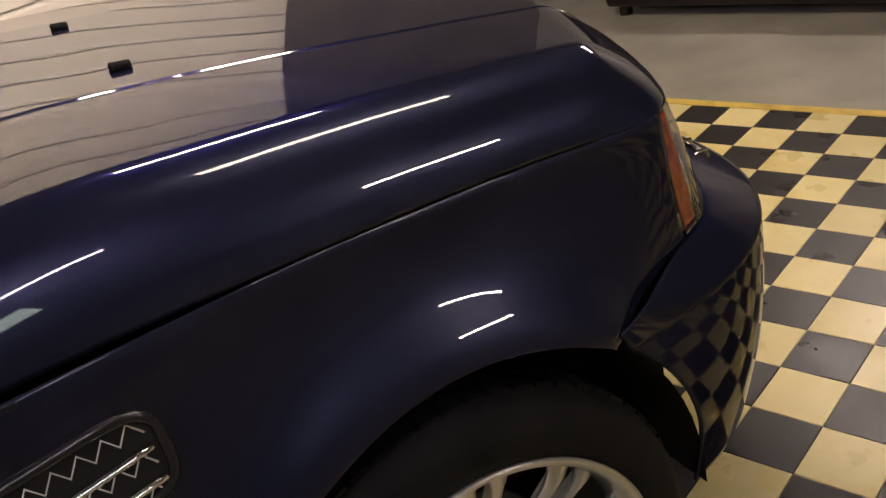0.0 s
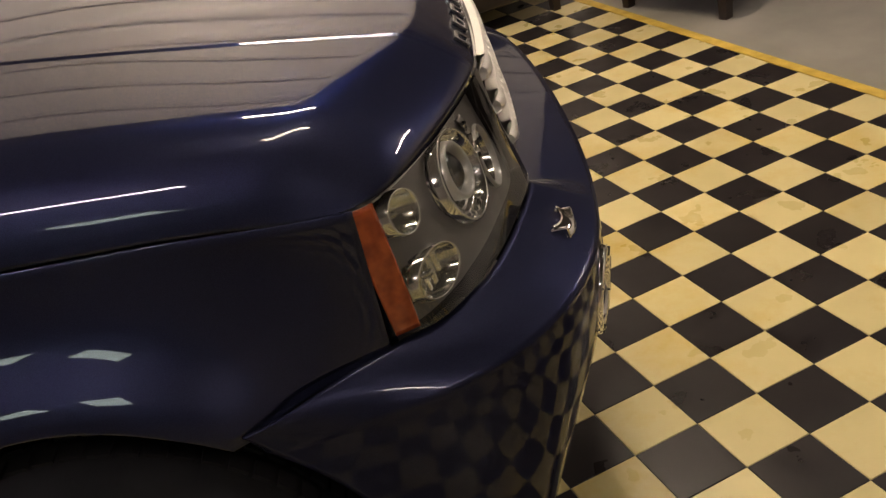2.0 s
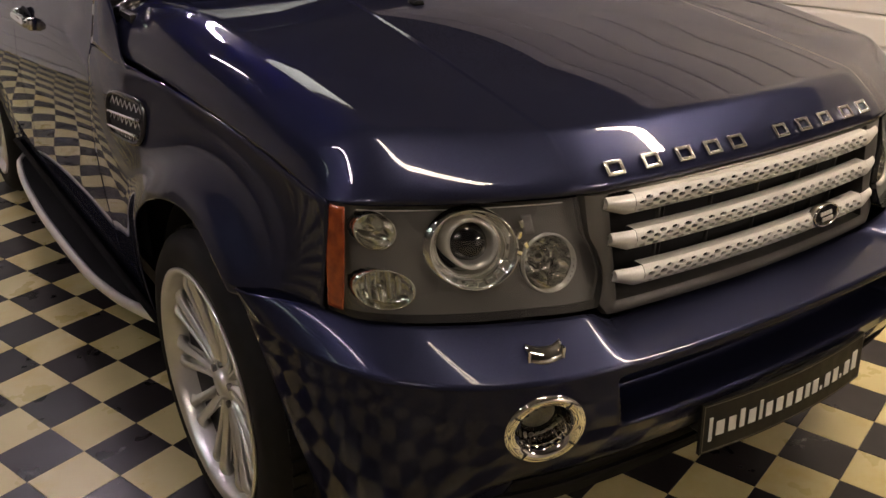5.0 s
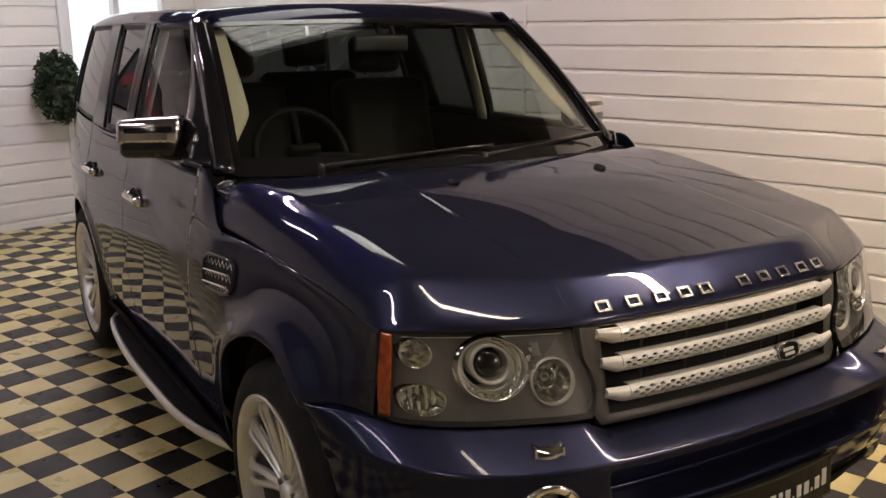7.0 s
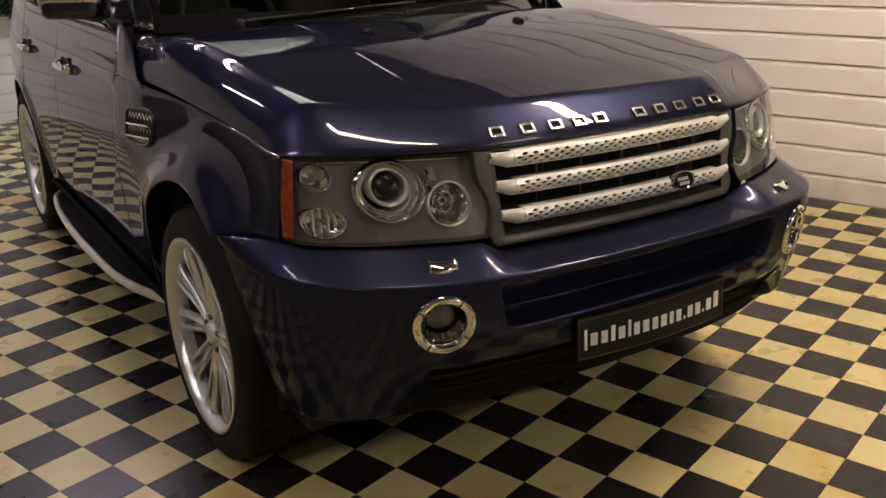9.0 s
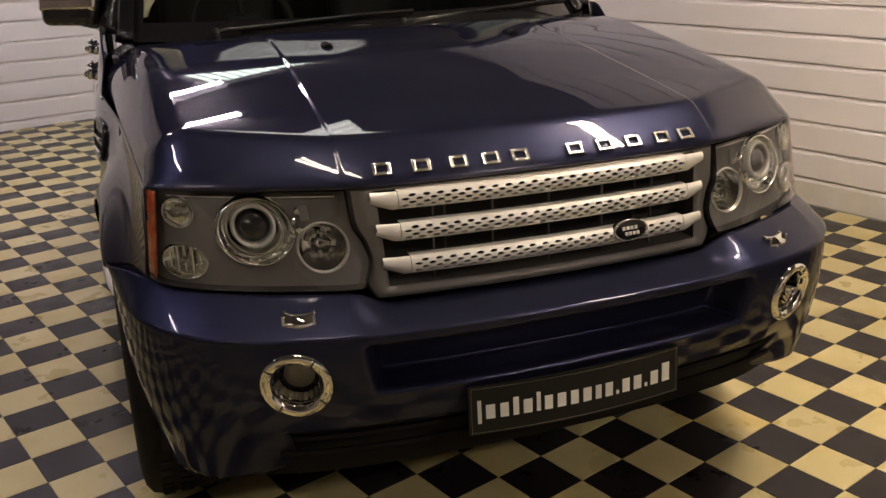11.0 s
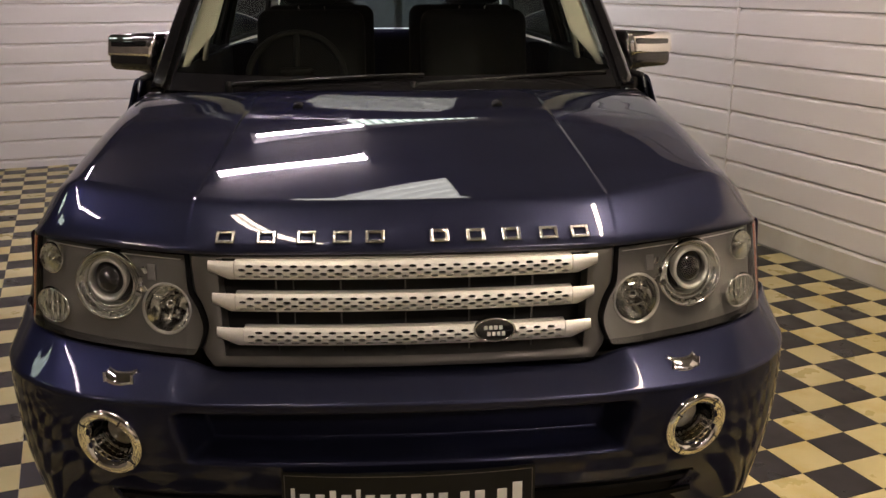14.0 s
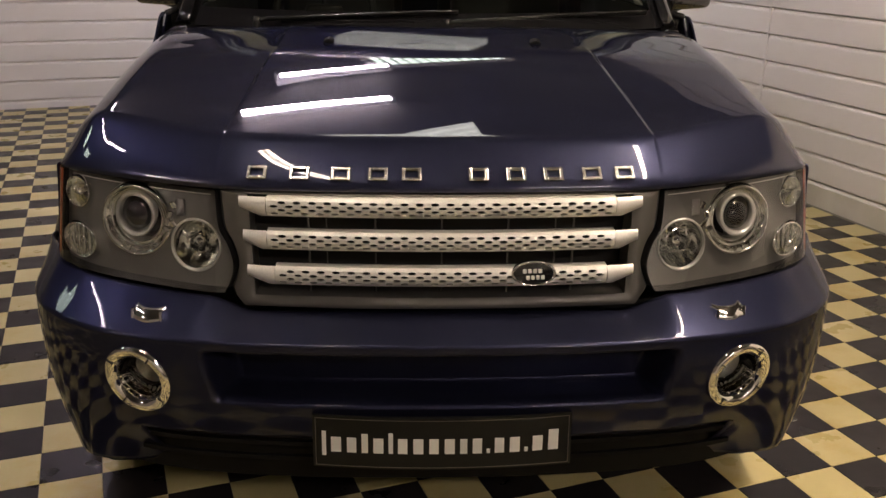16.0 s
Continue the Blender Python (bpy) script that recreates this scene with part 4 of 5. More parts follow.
def headlamp(s):
    f = flip_x if s < 0 else (lambda bm: bm)
    lamp = part("headlamp", f(bezel()), LAMP_GREY, CAR, "headlamp with twin round reflectors and amber edge")
    crisp(lamp, 50)
    edge = sheet(lambda u, v: lens_point([0, 1, 1, 0, 0][int(min(u * 4, 3.999))] * (1 - (u * 4) % 1 if u < 1 else 0) + [1, 1, 0, 0][int(min(u * 4, 3.999))] * ((u * 4) % 1 if u < 1 else 1), [0, 0, 1, 1][int(min(u * 4, 3.999))] * (1 - (u * 4) % 1 if u < 1 else 0) + [0, 1, 1, 0][int(min(u * 4, 3.999))] * ((u * 4) % 1 if u < 1 else 1), v * 0.06), 80, 2)
    part("lamp_rim", f(edge), GLOSS_BLACK, lamp)
    lens = part("lens", f(sheet(lens_point, 0, 24, 0, LENS_U)), LENS, lamp)
    lens.visible_shadow = False
    for i, (x, z, rx, rz) in enumerate(BOWLS):
        front = lens_at(x, z) + (0.026, 0.040, 0.022, 0.022)[i]
        lean = 0.8 * (lens_at(x + 0.02, z) - lens_at(x - 0.02, z)) / 0.04
        tilt = 0.8 * (lens_at(x, z + 0.02) - lens_at(x, z - 0.02)) / 0.04

        def g(bm, x=x, z=z, lean=lean, tilt=tilt):
            for w in bm.verts:
                w.co.y += lean * (w.co.x - x) + tilt * (w.co.z - z)
            return f(bm)
        part("reflector", g(bowl(x, z, rx, rz, (0.055, 0.06, 0.03, 0.03)[i], (44, 40, 32, 32)[i], front)), REFLECTOR, lamp)
        if i == 0:
            # projector: a bright collar, a brushed barrel and a dark domed lens
            c = (x + 0.002, front + 0.002, z + 0.010)
            part("projector_ring", g(lathe([(0.043, 0.034), (0.0455, 0.004), (0.0445, -0.003), (0.041, -0.006), (0.0375, -0.003), (0.0355, 0.006), (0.0345, 0.02)], 48, "y", c)), FROST, lamp)
            part("projector_lens", g(lathe([(0.0345, 0.016), (0.031, 0.007), (0.022, -0.001), (0.011, -0.0055), (0.0004, -0.0065)], 36, "y", c)), GLOSS_BLACK, lamp)
            part("projector_shield", g(lathe([(0.022, 0.004), (0.0215, 0.001), (0.018, -0.001), (0.0175, 0.004)], 30, "y", c)), LAMP_GREY, lamp)
            for k, r in enumerate((0.0515, 0.0595)):
                part("step_ring", g(lathe([(r - 0.002, 0.024 - 0.007 * k), (r + 0.001, 0.014 - 0.007 * k), (r + 0.0045, 0.013 - 0.007 * k), (r + 0.006, 0.024 - 0.007 * k)], 48, "y", (x, front + 0.006, z - 0.001), (1, 0.93))), REFLECTOR, lamp)
            # moulded ribs along the lower half of the bowl
            for k in range(9):
                a = radians(205 + 130 * k / 8)
                part("rib", g(moved(box(-0.0018, 0.0018, 0.002, 0.02, 0.058, 0.064, 0.0008), pose(x, front, z) @ Matrix.Rotation(math.pi / 2 - a, 4, "Y"))), REFLECTOR, lamp, smooth=False)
        elif i == 1:
            part("collar", g(lathe([(0.052, 0.008), (0.0545, -0.003), (0.053, -0.008), (0.0505, -0.008), (0.049, 0.002)], 44, "y", (x, front, z))), FROST, lamp)
            part("bulb_cap", g(lathe([(0.015, 0.056), (0.0145, 0.028), (0.011, 0.02), (0.0004, 0.017)], 20, "y", (x, front, z))), CHROME, lamp)
            for k in range(10):
                a = 2 * math.pi * k / 10 + 0.3
                part("facet", g(moved(box(-0.0075, 0.0075, 0.016, 0.044, 0.027, 0.0315, 0.0015), pose(x, front, z) @ Matrix.Rotation(a, 4, "Y") @ pose(0, 0, 0, -14, 0, 8 * (-1) ** k))), REFLECTOR, lamp, smooth=False)
        else:
            part("bulb", g(lathe([(0.008, 0.026), (0.008, 0.015), (0.005, 0.009), (0.0004, 0.007)], 14, "y", (x, front, z))), CHROME if i == 3 else REFLECTOR, lamp)
            for k in range(5 if i == 3 else 0):
                e = (k - 2) / 2.5
                part("flute", g(lathe([(0.0045, -0.8 * rz * math.sqrt(1 - 0.8 * e * e)), (0.0045, 0.8 * rz * math.sqrt(1 - 0.8 * e * e))], 8, "z", (x + e * rx * 0.85, front + 0.022, z))), REFLECTOR, lamp)
            part("cover", g(lathe([(1.0, 0.0), (0.7, -0.004), (0.02, -0.006)], 28, "y", (x, front, z), (rx * 0.95, rz * 0.95))), LENS, lamp)
    part("amber_strip", f(sheet(lambda u, v: lens_point(0.95 + 0.018 * v + (0.047 - 0.018 * v) * u, 0.03 + 0.93 * v, 0.005), 10, 24, 0.004)), AMBER, lamp, "amber side reflector")
    # clips, a thin bright line along the top and a dark gap between the round lamps
    part("bright_strip", f(sheet(lambda u, v: lens_point(0.06 + 0.85 * u, 0.075 + 0.010 * v, 0.024), 30, 1, 0.003)), SILVER, lamp)
    part("dark_gap", f(sheet(lambda u, v: lens_point(0.215 + 0.045 * u, 0.16 + 0.16 * v, 0.0275), 8, 8, 0.002)), STEEL, lamp)
    for x, z, turn in ((0.552, 0.944, 20), (0.560, 0.925, -15), (0.552, 0.908, 30), (0.566, 0.897, 60)):
        part("clip", f(moved(box(-0.005, 0.005, -0.004, 0.004, -0.008, 0.008, 0.002), pose(x, lens_at(x, z) + 0.022, z, 0, turn, 0))), CHROME, lamp, smooth=False)


for s in (1, -1):
    headlamp(s)

# ---- cabin ----


def side_x_at(y, z):
    """The body's side, from the sill to the belt."""
    k = door_x(z)
    taper = -0.068 * max(y - 3.3, 0) ** 2
    r = math.hypot((y - AXLE[1]) / ARCH[2], (z - ARCH[1]) / (ARCH[3] - 0.04))
    return k + taper + 0.016 * math.exp(-((r - 1.0) / 0.1) ** 2)


def panel(y0, y1, top, arch=None, low=0.345):
    def fn(u, v):
        y = y0 + (y1 - y0) * u
        b = low
        if arch is not None:
            t = (y - arch) / ARCH[2]
            if abs(t) < 1:
                b = max(b, ARCH[1] + (ARCH[3] - 0.04) * math.sqrt(1 - t * t))
        z = top + (b - top) * v
        x = side_x_at(y, z)
        return Vector((x, y, z))
    n = max(int((y1 - y0) / 0.05), 4)
    us = sorted({i / n for i in range(n + 1)} | {0.003, 0.006, 0.994, 0.997})
    return sheet(fn, 0, 0, -0.005, us, [i / 24 for i in range(25)])


def upper_x(z, y=2.6):
    """The side glass: leaning in, widest at the middle pillar."""
    w = max(z - BELT, 0) / (1.67 - BELT)
    return 0.884 - 0.139 * w ** 1.15 - 0.068 * max(y - 3.3, 0) ** 2 - 0.055 * w * min(max((2.6 - y) / 0.45, 0), 1.4) ** 2


def window_sheet(pts, out=0.0, n=10):
    """A pane between the corners (y, z): low front, low rear, high rear, high front."""
    (ya, za), (yb, zb), (yc, zc), (yd, zd) = pts

    def fn(u, v):
        y0, z0 = ya + (yb - ya) * u, za + (zb - za) * u
        y1, z1 = yd + (yc - yd) * u, zd + (zc - zd) * u
        y, z = y0 + (y1 - y0) * v, z0 + (z1 - z0) * v
        return Vector((upper_x(z, y) + out, y, z))
    return sheet(fn, n, n, 0 if out <= 0 else -0.012)


def rim(pts, width, out):
    """A black frame round a pane."""
    ring = []
    for k in range(4):
        a, b = pts[k], pts[(k + 1) % 4]
        for i in range(8):
            ring.append((a[0] + (b[0] - a[0]) * i / 8, a[1] + (b[1] - a[1]) * i / 8))
    return tube([(upper_x(z, y) + out, y, z) for y, z in ring], width, 8, True)


def door(name, y0, y1, pane, arch, handle_y):
    for s in (1, -1):
        f = flip_x if s < 0 else (lambda bm: bm)
        d = part(name, f(panel(y0, y1, BELT, arch)), PAINT, CAR, "navy car door with a chrome handle")
        part("window_frame", f(rim(pane, 0.014, -0.007)), BLACK, d)
        part("window", f(window_sheet(pane)), DOOR_GLASS if name == "front_door" else PRIVACY, d)
        x = side_x_at(handle_y, 1.0)
        part("handle", f(moved(merge(box(-0.004, 0.030, -0.10, 0.10, -0.013, 0.013, 0.009, 3), box(-0.012, 0.018, -0.115, -0.085, -0.02, 0.02, 0.008), box(-0.012, 0.018, 0.085, 0.115, -0.02, 0.02, 0.008)), pose(x + 0.006, handle_y, 1.0))), CHROME, d, "chrome door handle")
        part("handle_cup", f(moved(lathe([(0.06, 0.0), (0.05, -0.006), (0.001, -0.008)], 24, "x", squash=(1.3, 0.6)), pose(x + 0.003, handle_y + 0.01, 1.003))), DARK, d)
        part("belt_trim", f(tube([(side_x_at(y0, BELT) - 0.004, y0 + 0.01, BELT + 0.006), (side_x_at(y1, BELT) - 0.004, y1 - 0.01, BELT + 0.006)], 0.010, 8)), BLACK, d)


door("front_door", 1.658, 2.634, [(1.86, 1.225), (2.57, 1.225), (2.58, 1.655), (2.225, 1.655)], None, 2.40)
door("rear_door", 2.637, 3.46, [(2.72, 1.225), (3.10, 1.225), (3.19, 1.655), (2.735, 1.655)], AXLE[1], 3.30)
both("rear_quarter", lambda: panel(3.468, 4.74, BELT, AXLE[1]), PAINT)
both("quarter_window", lambda: window_sheet([(3.40, 1.225), (4.40, 1.24), (4.22, 1.645), (3.41, 1.655)]), PRIVACY)
both("quarter_rim", lambda: rim([(3.40, 1.225), (4.40, 1.24), (4.22, 1.645), (3.41, 1.655)], 0.013, -0.007), BLACK)
# pillars between the panes and the cant rail over them
for a, b, c, d in ((2.58, 2.638, 2.59, 2.648), (2.642, 2.71, 2.652, 2.725), (3.11, 3.39, 3.20, 3.40)):
    both("pillar", lambda: window_sheet([(a, 1.21), (b, 1.21), (d, 1.668), (c, 1.668)], 0.002), PILLAR_BLACK)
both("rear_pillar", lambda: window_sheet([(4.41, 1.21), (4.70, 1.21), (4.40, 1.67), (4.23, 1.67)], 0.002), PAINT)
both("cant_rail", lambda: sheet(lambda u, v: Vector((upper_x(1.665, 2.16 + 2.25 * u) + 0.002 - 0.055 * v ** 1.5, 2.16 + 2.25 * u, 1.665 + 0.052 * v - 0.012 * (2 * u - 1) ** 2)), 20, 6, -0.01), PAINT)


def roof_point(u, v):
    a = 2 * u - 1
    y = 2.085 + 0.075 * a * a + (4.42 - 2.085) * v
    z = 1.755 - 0.030 * abs(a) ** 2.5 - 0.012 * (2 * v - 1) ** 2 - 0.068 * max(1 - v / 0.07, 0) ** 2 * (1 - 0.25 * abs(a) ** 2.5)
    return Vector((a * (0.692 - 0.068 * max(y - 3.3, 0) ** 2 - 0.04 * min(max((2.6 - y) / 0.45, 0), 1.2) ** 2), y, z))


part("roof", sheet(roof_point, 32, 0, 0.01, None, [0, 0.006, 0.012, 0.02, 0.03, 0.04, 0.05, 0.06, 0.07] + [0.08 + 0.92 * i / 20 for i in range(21)]), PAINT, CAR)
part("headlining", sheet(lambda u, v: Vector(((2 * u - 1) * 0.66, 2.2 + 2.1 * v, 1.69 - 0.02 * (2 * u - 1) ** 2)), 4, 4, 0.01), TRIM_CREAM, CAR)


# windscreen, black border, pillars
def screen_point(u, v):
    a = 2 * u - 1
    low = Vector((a * 0.79, 1.36 + 0.24 * abs(a) ** 2.2, 1.178))
    top = Vector((a * 0.684, 2.083 + 0.075 * a * a, 1.682 - 0.014 * a * a))
    p = low.lerp(top, v)
    p.z += 0.018 * math.sin(math.pi * v)
    p.y -= 0.012 * math.sin(math.pi * v)
    return p


screen = part("windscreen", sheet(lambda u, v: screen_point(u, v), 32, 20), GLASS, CAR, "clear raked windscreen with a black edge")


def border_sheet(u0, u1, v0, v1, nu, nv):
    def fn(u, v):
        p = screen_point(u0 + (u1 - u0) * u, v0 + (v1 - v0) * v)
        return p + Vector((0, -0.0015, 0.0015))
    return sheet(fn, nu, nv)


part("screen_edge", merge(border_sheet(0, 1, 0, 0.10, 32, 2), border_sheet(0, 1, 0.965, 1, 32, 2), border_sheet(0, 0.018, 0.1, 0.965, 1, 16), border_sheet(0.982, 1, 0.1, 0.965, 1, 16)), GLOSS_BLACK, screen, "black printed edge")


def pillar_edge(v):
    """The windscreen pillar's outer edge, beside the door's frame."""
    p = screen_point(1.0, v)
    return p + Vector((0.036 - 0.014 * v, 0.045 + 0.02 * v, -0.004))


def a_pillar():
    def fn(u, v):
        q = screen_point(1.0, v).lerp(pillar_edge(v), u)
        q += Vector((0.008, -0.012, 0.006)) * math.sin(math.pi * u)
        return q
    return sheet(fn, 8, 24, -0.02)


def door_frame():
    """The door's front frame, from the pillar's edge to the pane."""
    def fn(u, v):
        p = pillar_edge(0.04 + 0.96 * v)
        z = 1.2 + (1.668 - 1.2) * v
        y = 1.845 + (2.215 - 1.845) * v
        q = Vector((upper_x(z, y) + 0.003, y, z))
        return p.lerp(q, u) + Vector((0.006, -0.004, 0.0)) * math.sin(math.pi * u)
    return sheet(fn, 6, 24, -0.012)


both("a_pillar", a_pillar, GLOSS_BLACK, None, "gloss black windscreen pillar")
both("door_frame", door_frame, GLOSS_BLACK)
both("pillar_trim", lambda: sheet(lambda u, v: screen_point(0.982 - 0.058 * u * (0.15 + 0.8 * step(0, 0.3, v)) * (1 - 0.2 * v), 0.16 + 0.81 * v) + Vector((0, 0.03 + 0.05 * u, -0.02)), 4, 16, 0.004), TRIM_CREAM)
# dark corner trims where bonnet, wing and pillar meet
both("corner_trim", lambda: tube([(0.795, 1.575, 1.168), (0.825, 1.565, 1.158), (0.855, 1.572, 1.14), (0.88, 1.59, 1.12)], [0.016, 0.026, 0.026, 0.012], 14, False, 0.75), GLOSS_BLACK, None, "gloss black trim wedge at the bonnet corner")
both("corner_jewel", lambda: moved(lathe([(0.010, -0.01), (0.011, 0.006), (0.006, 0.014), (0.0005, 0.015)], 16, "z", squash=(1.0, 1.5)), pose(0.835, 1.535, 1.142)), CHROME)

# painted corner between wing, door and pillar
def corner_point(u, v):
    y = 1.36 + 0.297 * u
    low = shut_z(y) - 0.012
    top = low + 0.006 + (BELT + 0.004 - low) * step(0.0, 0.88, u) ** 1.2
    z = low + (top - low) * v
    return Vector((fender_x(y, low) + (0.886 - fender_x(y, low)) * v * step(0, 0.6, u), y, z))


both("wing_corner", lambda: sheet(corner_point, 16, 10, 0.004), PAINT)

# cowl between bonnet and screen
part("cowl", sheet(lambda u, v: hood_point((2 * u - 1) * 0.93, 1.0).lerp(screen_point(u, 0.06), v) + Vector((0, 0, -0.016 - 0.03 * math.sin(math.pi * v))), 32, 6, 0.006), JET_BLACK, CAR, "black plastic scuttle panel")


def wiper(x0, tip):
    base = Vector((x0, 1.395 + 0.1 * abs(x0), 1.192))
    arm = part("wiper", tube([base + Vector((0, 0, 0.012)), base + Vector((0.03, -0.002, 0.02)), base.lerp(tip, 0.3) + Vector((0, -0.014, 0.016)), base.lerp(tip, 0.55) + Vector((0, -0.016, 0.012)), base.lerp(tip, 0.78) + Vector((0, -0.012, 0.009))], [0.009, 0.0075, 0.005, 0.0042, 0.0035], 10), WIPER_BLACK, CAR, "black windscreen wiper")
    part("pivot_cap", lathe([(0.0005, 0.03), (0.010, 0.027), (0.013, 0.012), (0.012, -0.03)], 16, "z", tuple(base)), WIPER_BLACK, arm)
    a, b = base.lerp(tip, 0.12) + Vector((0, 0.012, 0.012)), tip
    mid = [a.lerp(b, k / 12) + Vector((0, -0.012 * math.sin(math.pi * k / 12), 0.005 * math.sin(math.pi * k / 12))) for k in range(13)]
    part("blade", tube(mid, 0.0032, 8, False, 1.8), WIPER_BLACK, arm)
    part("rubber_edge", tube([p + Vector((0, 0.003, -0.008)) for p in mid], 0.002, 6, False, 2.5), JET_BLACK, arm)
    part("bracket", tube([base.lerp(tip, 0.74) + Vector((0, -0.012, 0.01)), base.lerp(tip, 0.58) + Vector((0, -0.007, 0.008))], 0.0055, 8), WIPER_BLACK, arm)


wiper(-0.545, Vector((0.09, 1.40, 1.243)))
wiper(0.055, Vector((0.72, 1.545, 1.236)))
# bonnet washer jets
for x in (-0.287, 0.287):
    z = hood_point(x / 0.868, (1.05 - 0.235) / 1.04).z
    part("washer_jet", moved(prism([(-0.016, 0.0), (-0.012, 0.008), (-0.004, 0.012), (0.004, 0.012), (0.012, 0.008), (0.016, 0.0)], -0.012, 0.022, 0.003), pose(x, 1.05, z, 8, 0, 0)), JET_BLACK, CAR)


# mirrors
def mirror(s):
    """A rounded black housing with a chrome cap over its upper front, swept back outwards."""
    f = flip_x if s < 0 else (lambda bm: bm)
    at = pose(0.961, 1.945, 1.283, 0, 0, 26)

    def block(x0, x1, y0, y1, z0, z1, bevel):
        bm = box(x0, x1, y0, y1, z0, z1, bevel, 6)
        for v in bm.verts:
            v.co.z *= 1 - 0.7 * v.co.x * (1 if v.co.z > 0 else 0.3)      # lower towards the tip
            v.co.y += 1.6 * v.co.x ** 2 + 0.9 * max(v.co.z, 0) ** 1.5    # bowed face
        return f(moved(bm, at))
    m = part("mirror", block(-0.108, 0.108, -0.058, 0.068, -0.068, 0.064, 0.03), GLOSS_BLACK, CAR, "door mirror with a chrome cap")
    part("cap", block(-0.11, 0.11, -0.061, 0.05, -0.022, 0.068, 0.02), CHROME, m, "polished chrome cap")
    part("mirror_glass", f(moved(box(-0.088, 0.088, 0.068, 0.072, -0.05, 0.05, 0.002), at @ pose(0, 0.008, 0))), CHROME, m, smooth=False)
    part("arm", f(tube([(0.872, 1.90, 1.222), (0.90, 1.91, 1.218), (0.94, 1.93, 1.23)], [0.03, 0.028, 0.03], 12, False, 0.6)), BLACK, m)


for s in (1, -1):
    mirror(s)


# side vents on the wings
def vent(s):
    f = flip_x if s < 0 else (lambda bm: bm)
    y0, y1, z0, z1 = 1.245, 1.48, 0.868, 0.988

    def ring(d, n=40):
        out = []
        for k in range(n):
            a = 2 * math.pi * k / n
            c, w = math.cos(a), math.sin(a)
            r = (abs(c) ** 4 + abs(w) ** 4) ** (-0.25)
            y, z = (y0 + y1) / 2 + ((y1 - y0) / 2 - d) * r * c, (z0 + z1) / 2 + ((z1 - z0) / 2 - d) * r * w
            z += 0.03 * ((y - y0) / (y1 - y0) - 0.5) * -0.4
            out.append((fender_x(y, z) + 0.004, y, z))
        return out
    v = part("side_vent", f(tube(ring(0.007), 0.0070, 10, True)), VENT_GREY, CAR, "wing vent with chrome slats over mesh")
    back = bmesh.new()
    vs = [back.verts.new((fender_x(y, z) + 0.0025, y, z)) for _, y, z in ring(0.008)]
    back.faces.new(vs)
    part("backing", f(back), DARK, v, smooth=False)
    for k, z in enumerate((0.896, 0.933)):
        part("slat", f(tube([(fender_x(y, z) + 0.008, y, z + 0.02 * (0.5 - (y - y0) / (y1 - y0))) for y in [y0 + 0.02 + (y1 - y0 - 0.04) * i / 10 for i in range(11)]], 0.0065, 8, False, 0.7)), CHROME, v, "chrome slat")
    for row in range(3):
        pts = []
        for i in range(15):
            y = y0 + 0.022 + (y1 - y0 - 0.044) * i / 14
            z = 0.883 + 0.037 * row + (0.012 if i % 2 else -0.006)
            pts.append((fender_x(y, z) + 0.0045, y, z + 0.012 * (0.5 - i / 14)))
        part("mesh_wire", f(tube(pts, 0.0013, 6)), SILVER, v)


for s in (1, -1):
    vent(s)


# running boards
def side_step(s):
    f = flip_x if s < 0 else (lambda bm: bm)
    bow = table([1.42, 1.54, 1.66, 1.86, 2.12, 2.37, 2.7, 3.05, 3.14], [0.875, 0.922, 0.956, 0.983, 0.992, 0.995, 0.985, 0.948, 0.91])
    fine = [Vector((bow(y), y, 0.312)) for y in [1.42 + 1.72 * k / 48 for k in range(49)]]
    st = part("side_step", f(tube(fine, 0.014, 12, False, 1.25)), ALLOY, CAR, "silver running board under the doors")
    part("tread", f(sheet(lambda u, v: Vector((0.84 + (bow(1.46 + 1.64 * u) - 0.008 - 0.84) * v, 1.46 + 1.64 * u, 0.312)), 30, 2, 0.012)), JET_BLACK, st, smooth=False)


for s in (1, -1):
    side_step(s)
both("sill", lambda: sheet(lambda u, v: Vector((0.915 - 0.05 * v, 1.36 + 1.88 * u, 0.37 - 0.08 * v)), 4, 4, 0.02), JET_BLACK)

# closing shapes: engine bay, floor, tail
part("underbody", box(-0.8, 0.8, 0.50, 4.6, 0.235, 0.30), DARK, CAR, smooth=False)
part("engine_bay", box(-0.62, 0.62, 0.34, 1.42, 0.33, 1.0), DARK, CAR, smooth=False)
part("bulkhead", box(-0.86, 0.86, 1.46, 1.56, 0.33, 1.15), DARK, CAR, smooth=False)


def arch_liner(y0):
    return sheet(lambda u, v: Vector((0.885 - 0.285 * v, y0 + (ARCH[2] + 0.004) * math.cos(math.pi * (1.02 - 1.04 * u)) * -1, 0.36 + (ARCH[3] + 0.004 - (0 if y0 < 2 else 0.04)) * max(math.sin(math.pi * (1.02 - 1.04 * u)), -0.1))), 30, 4)


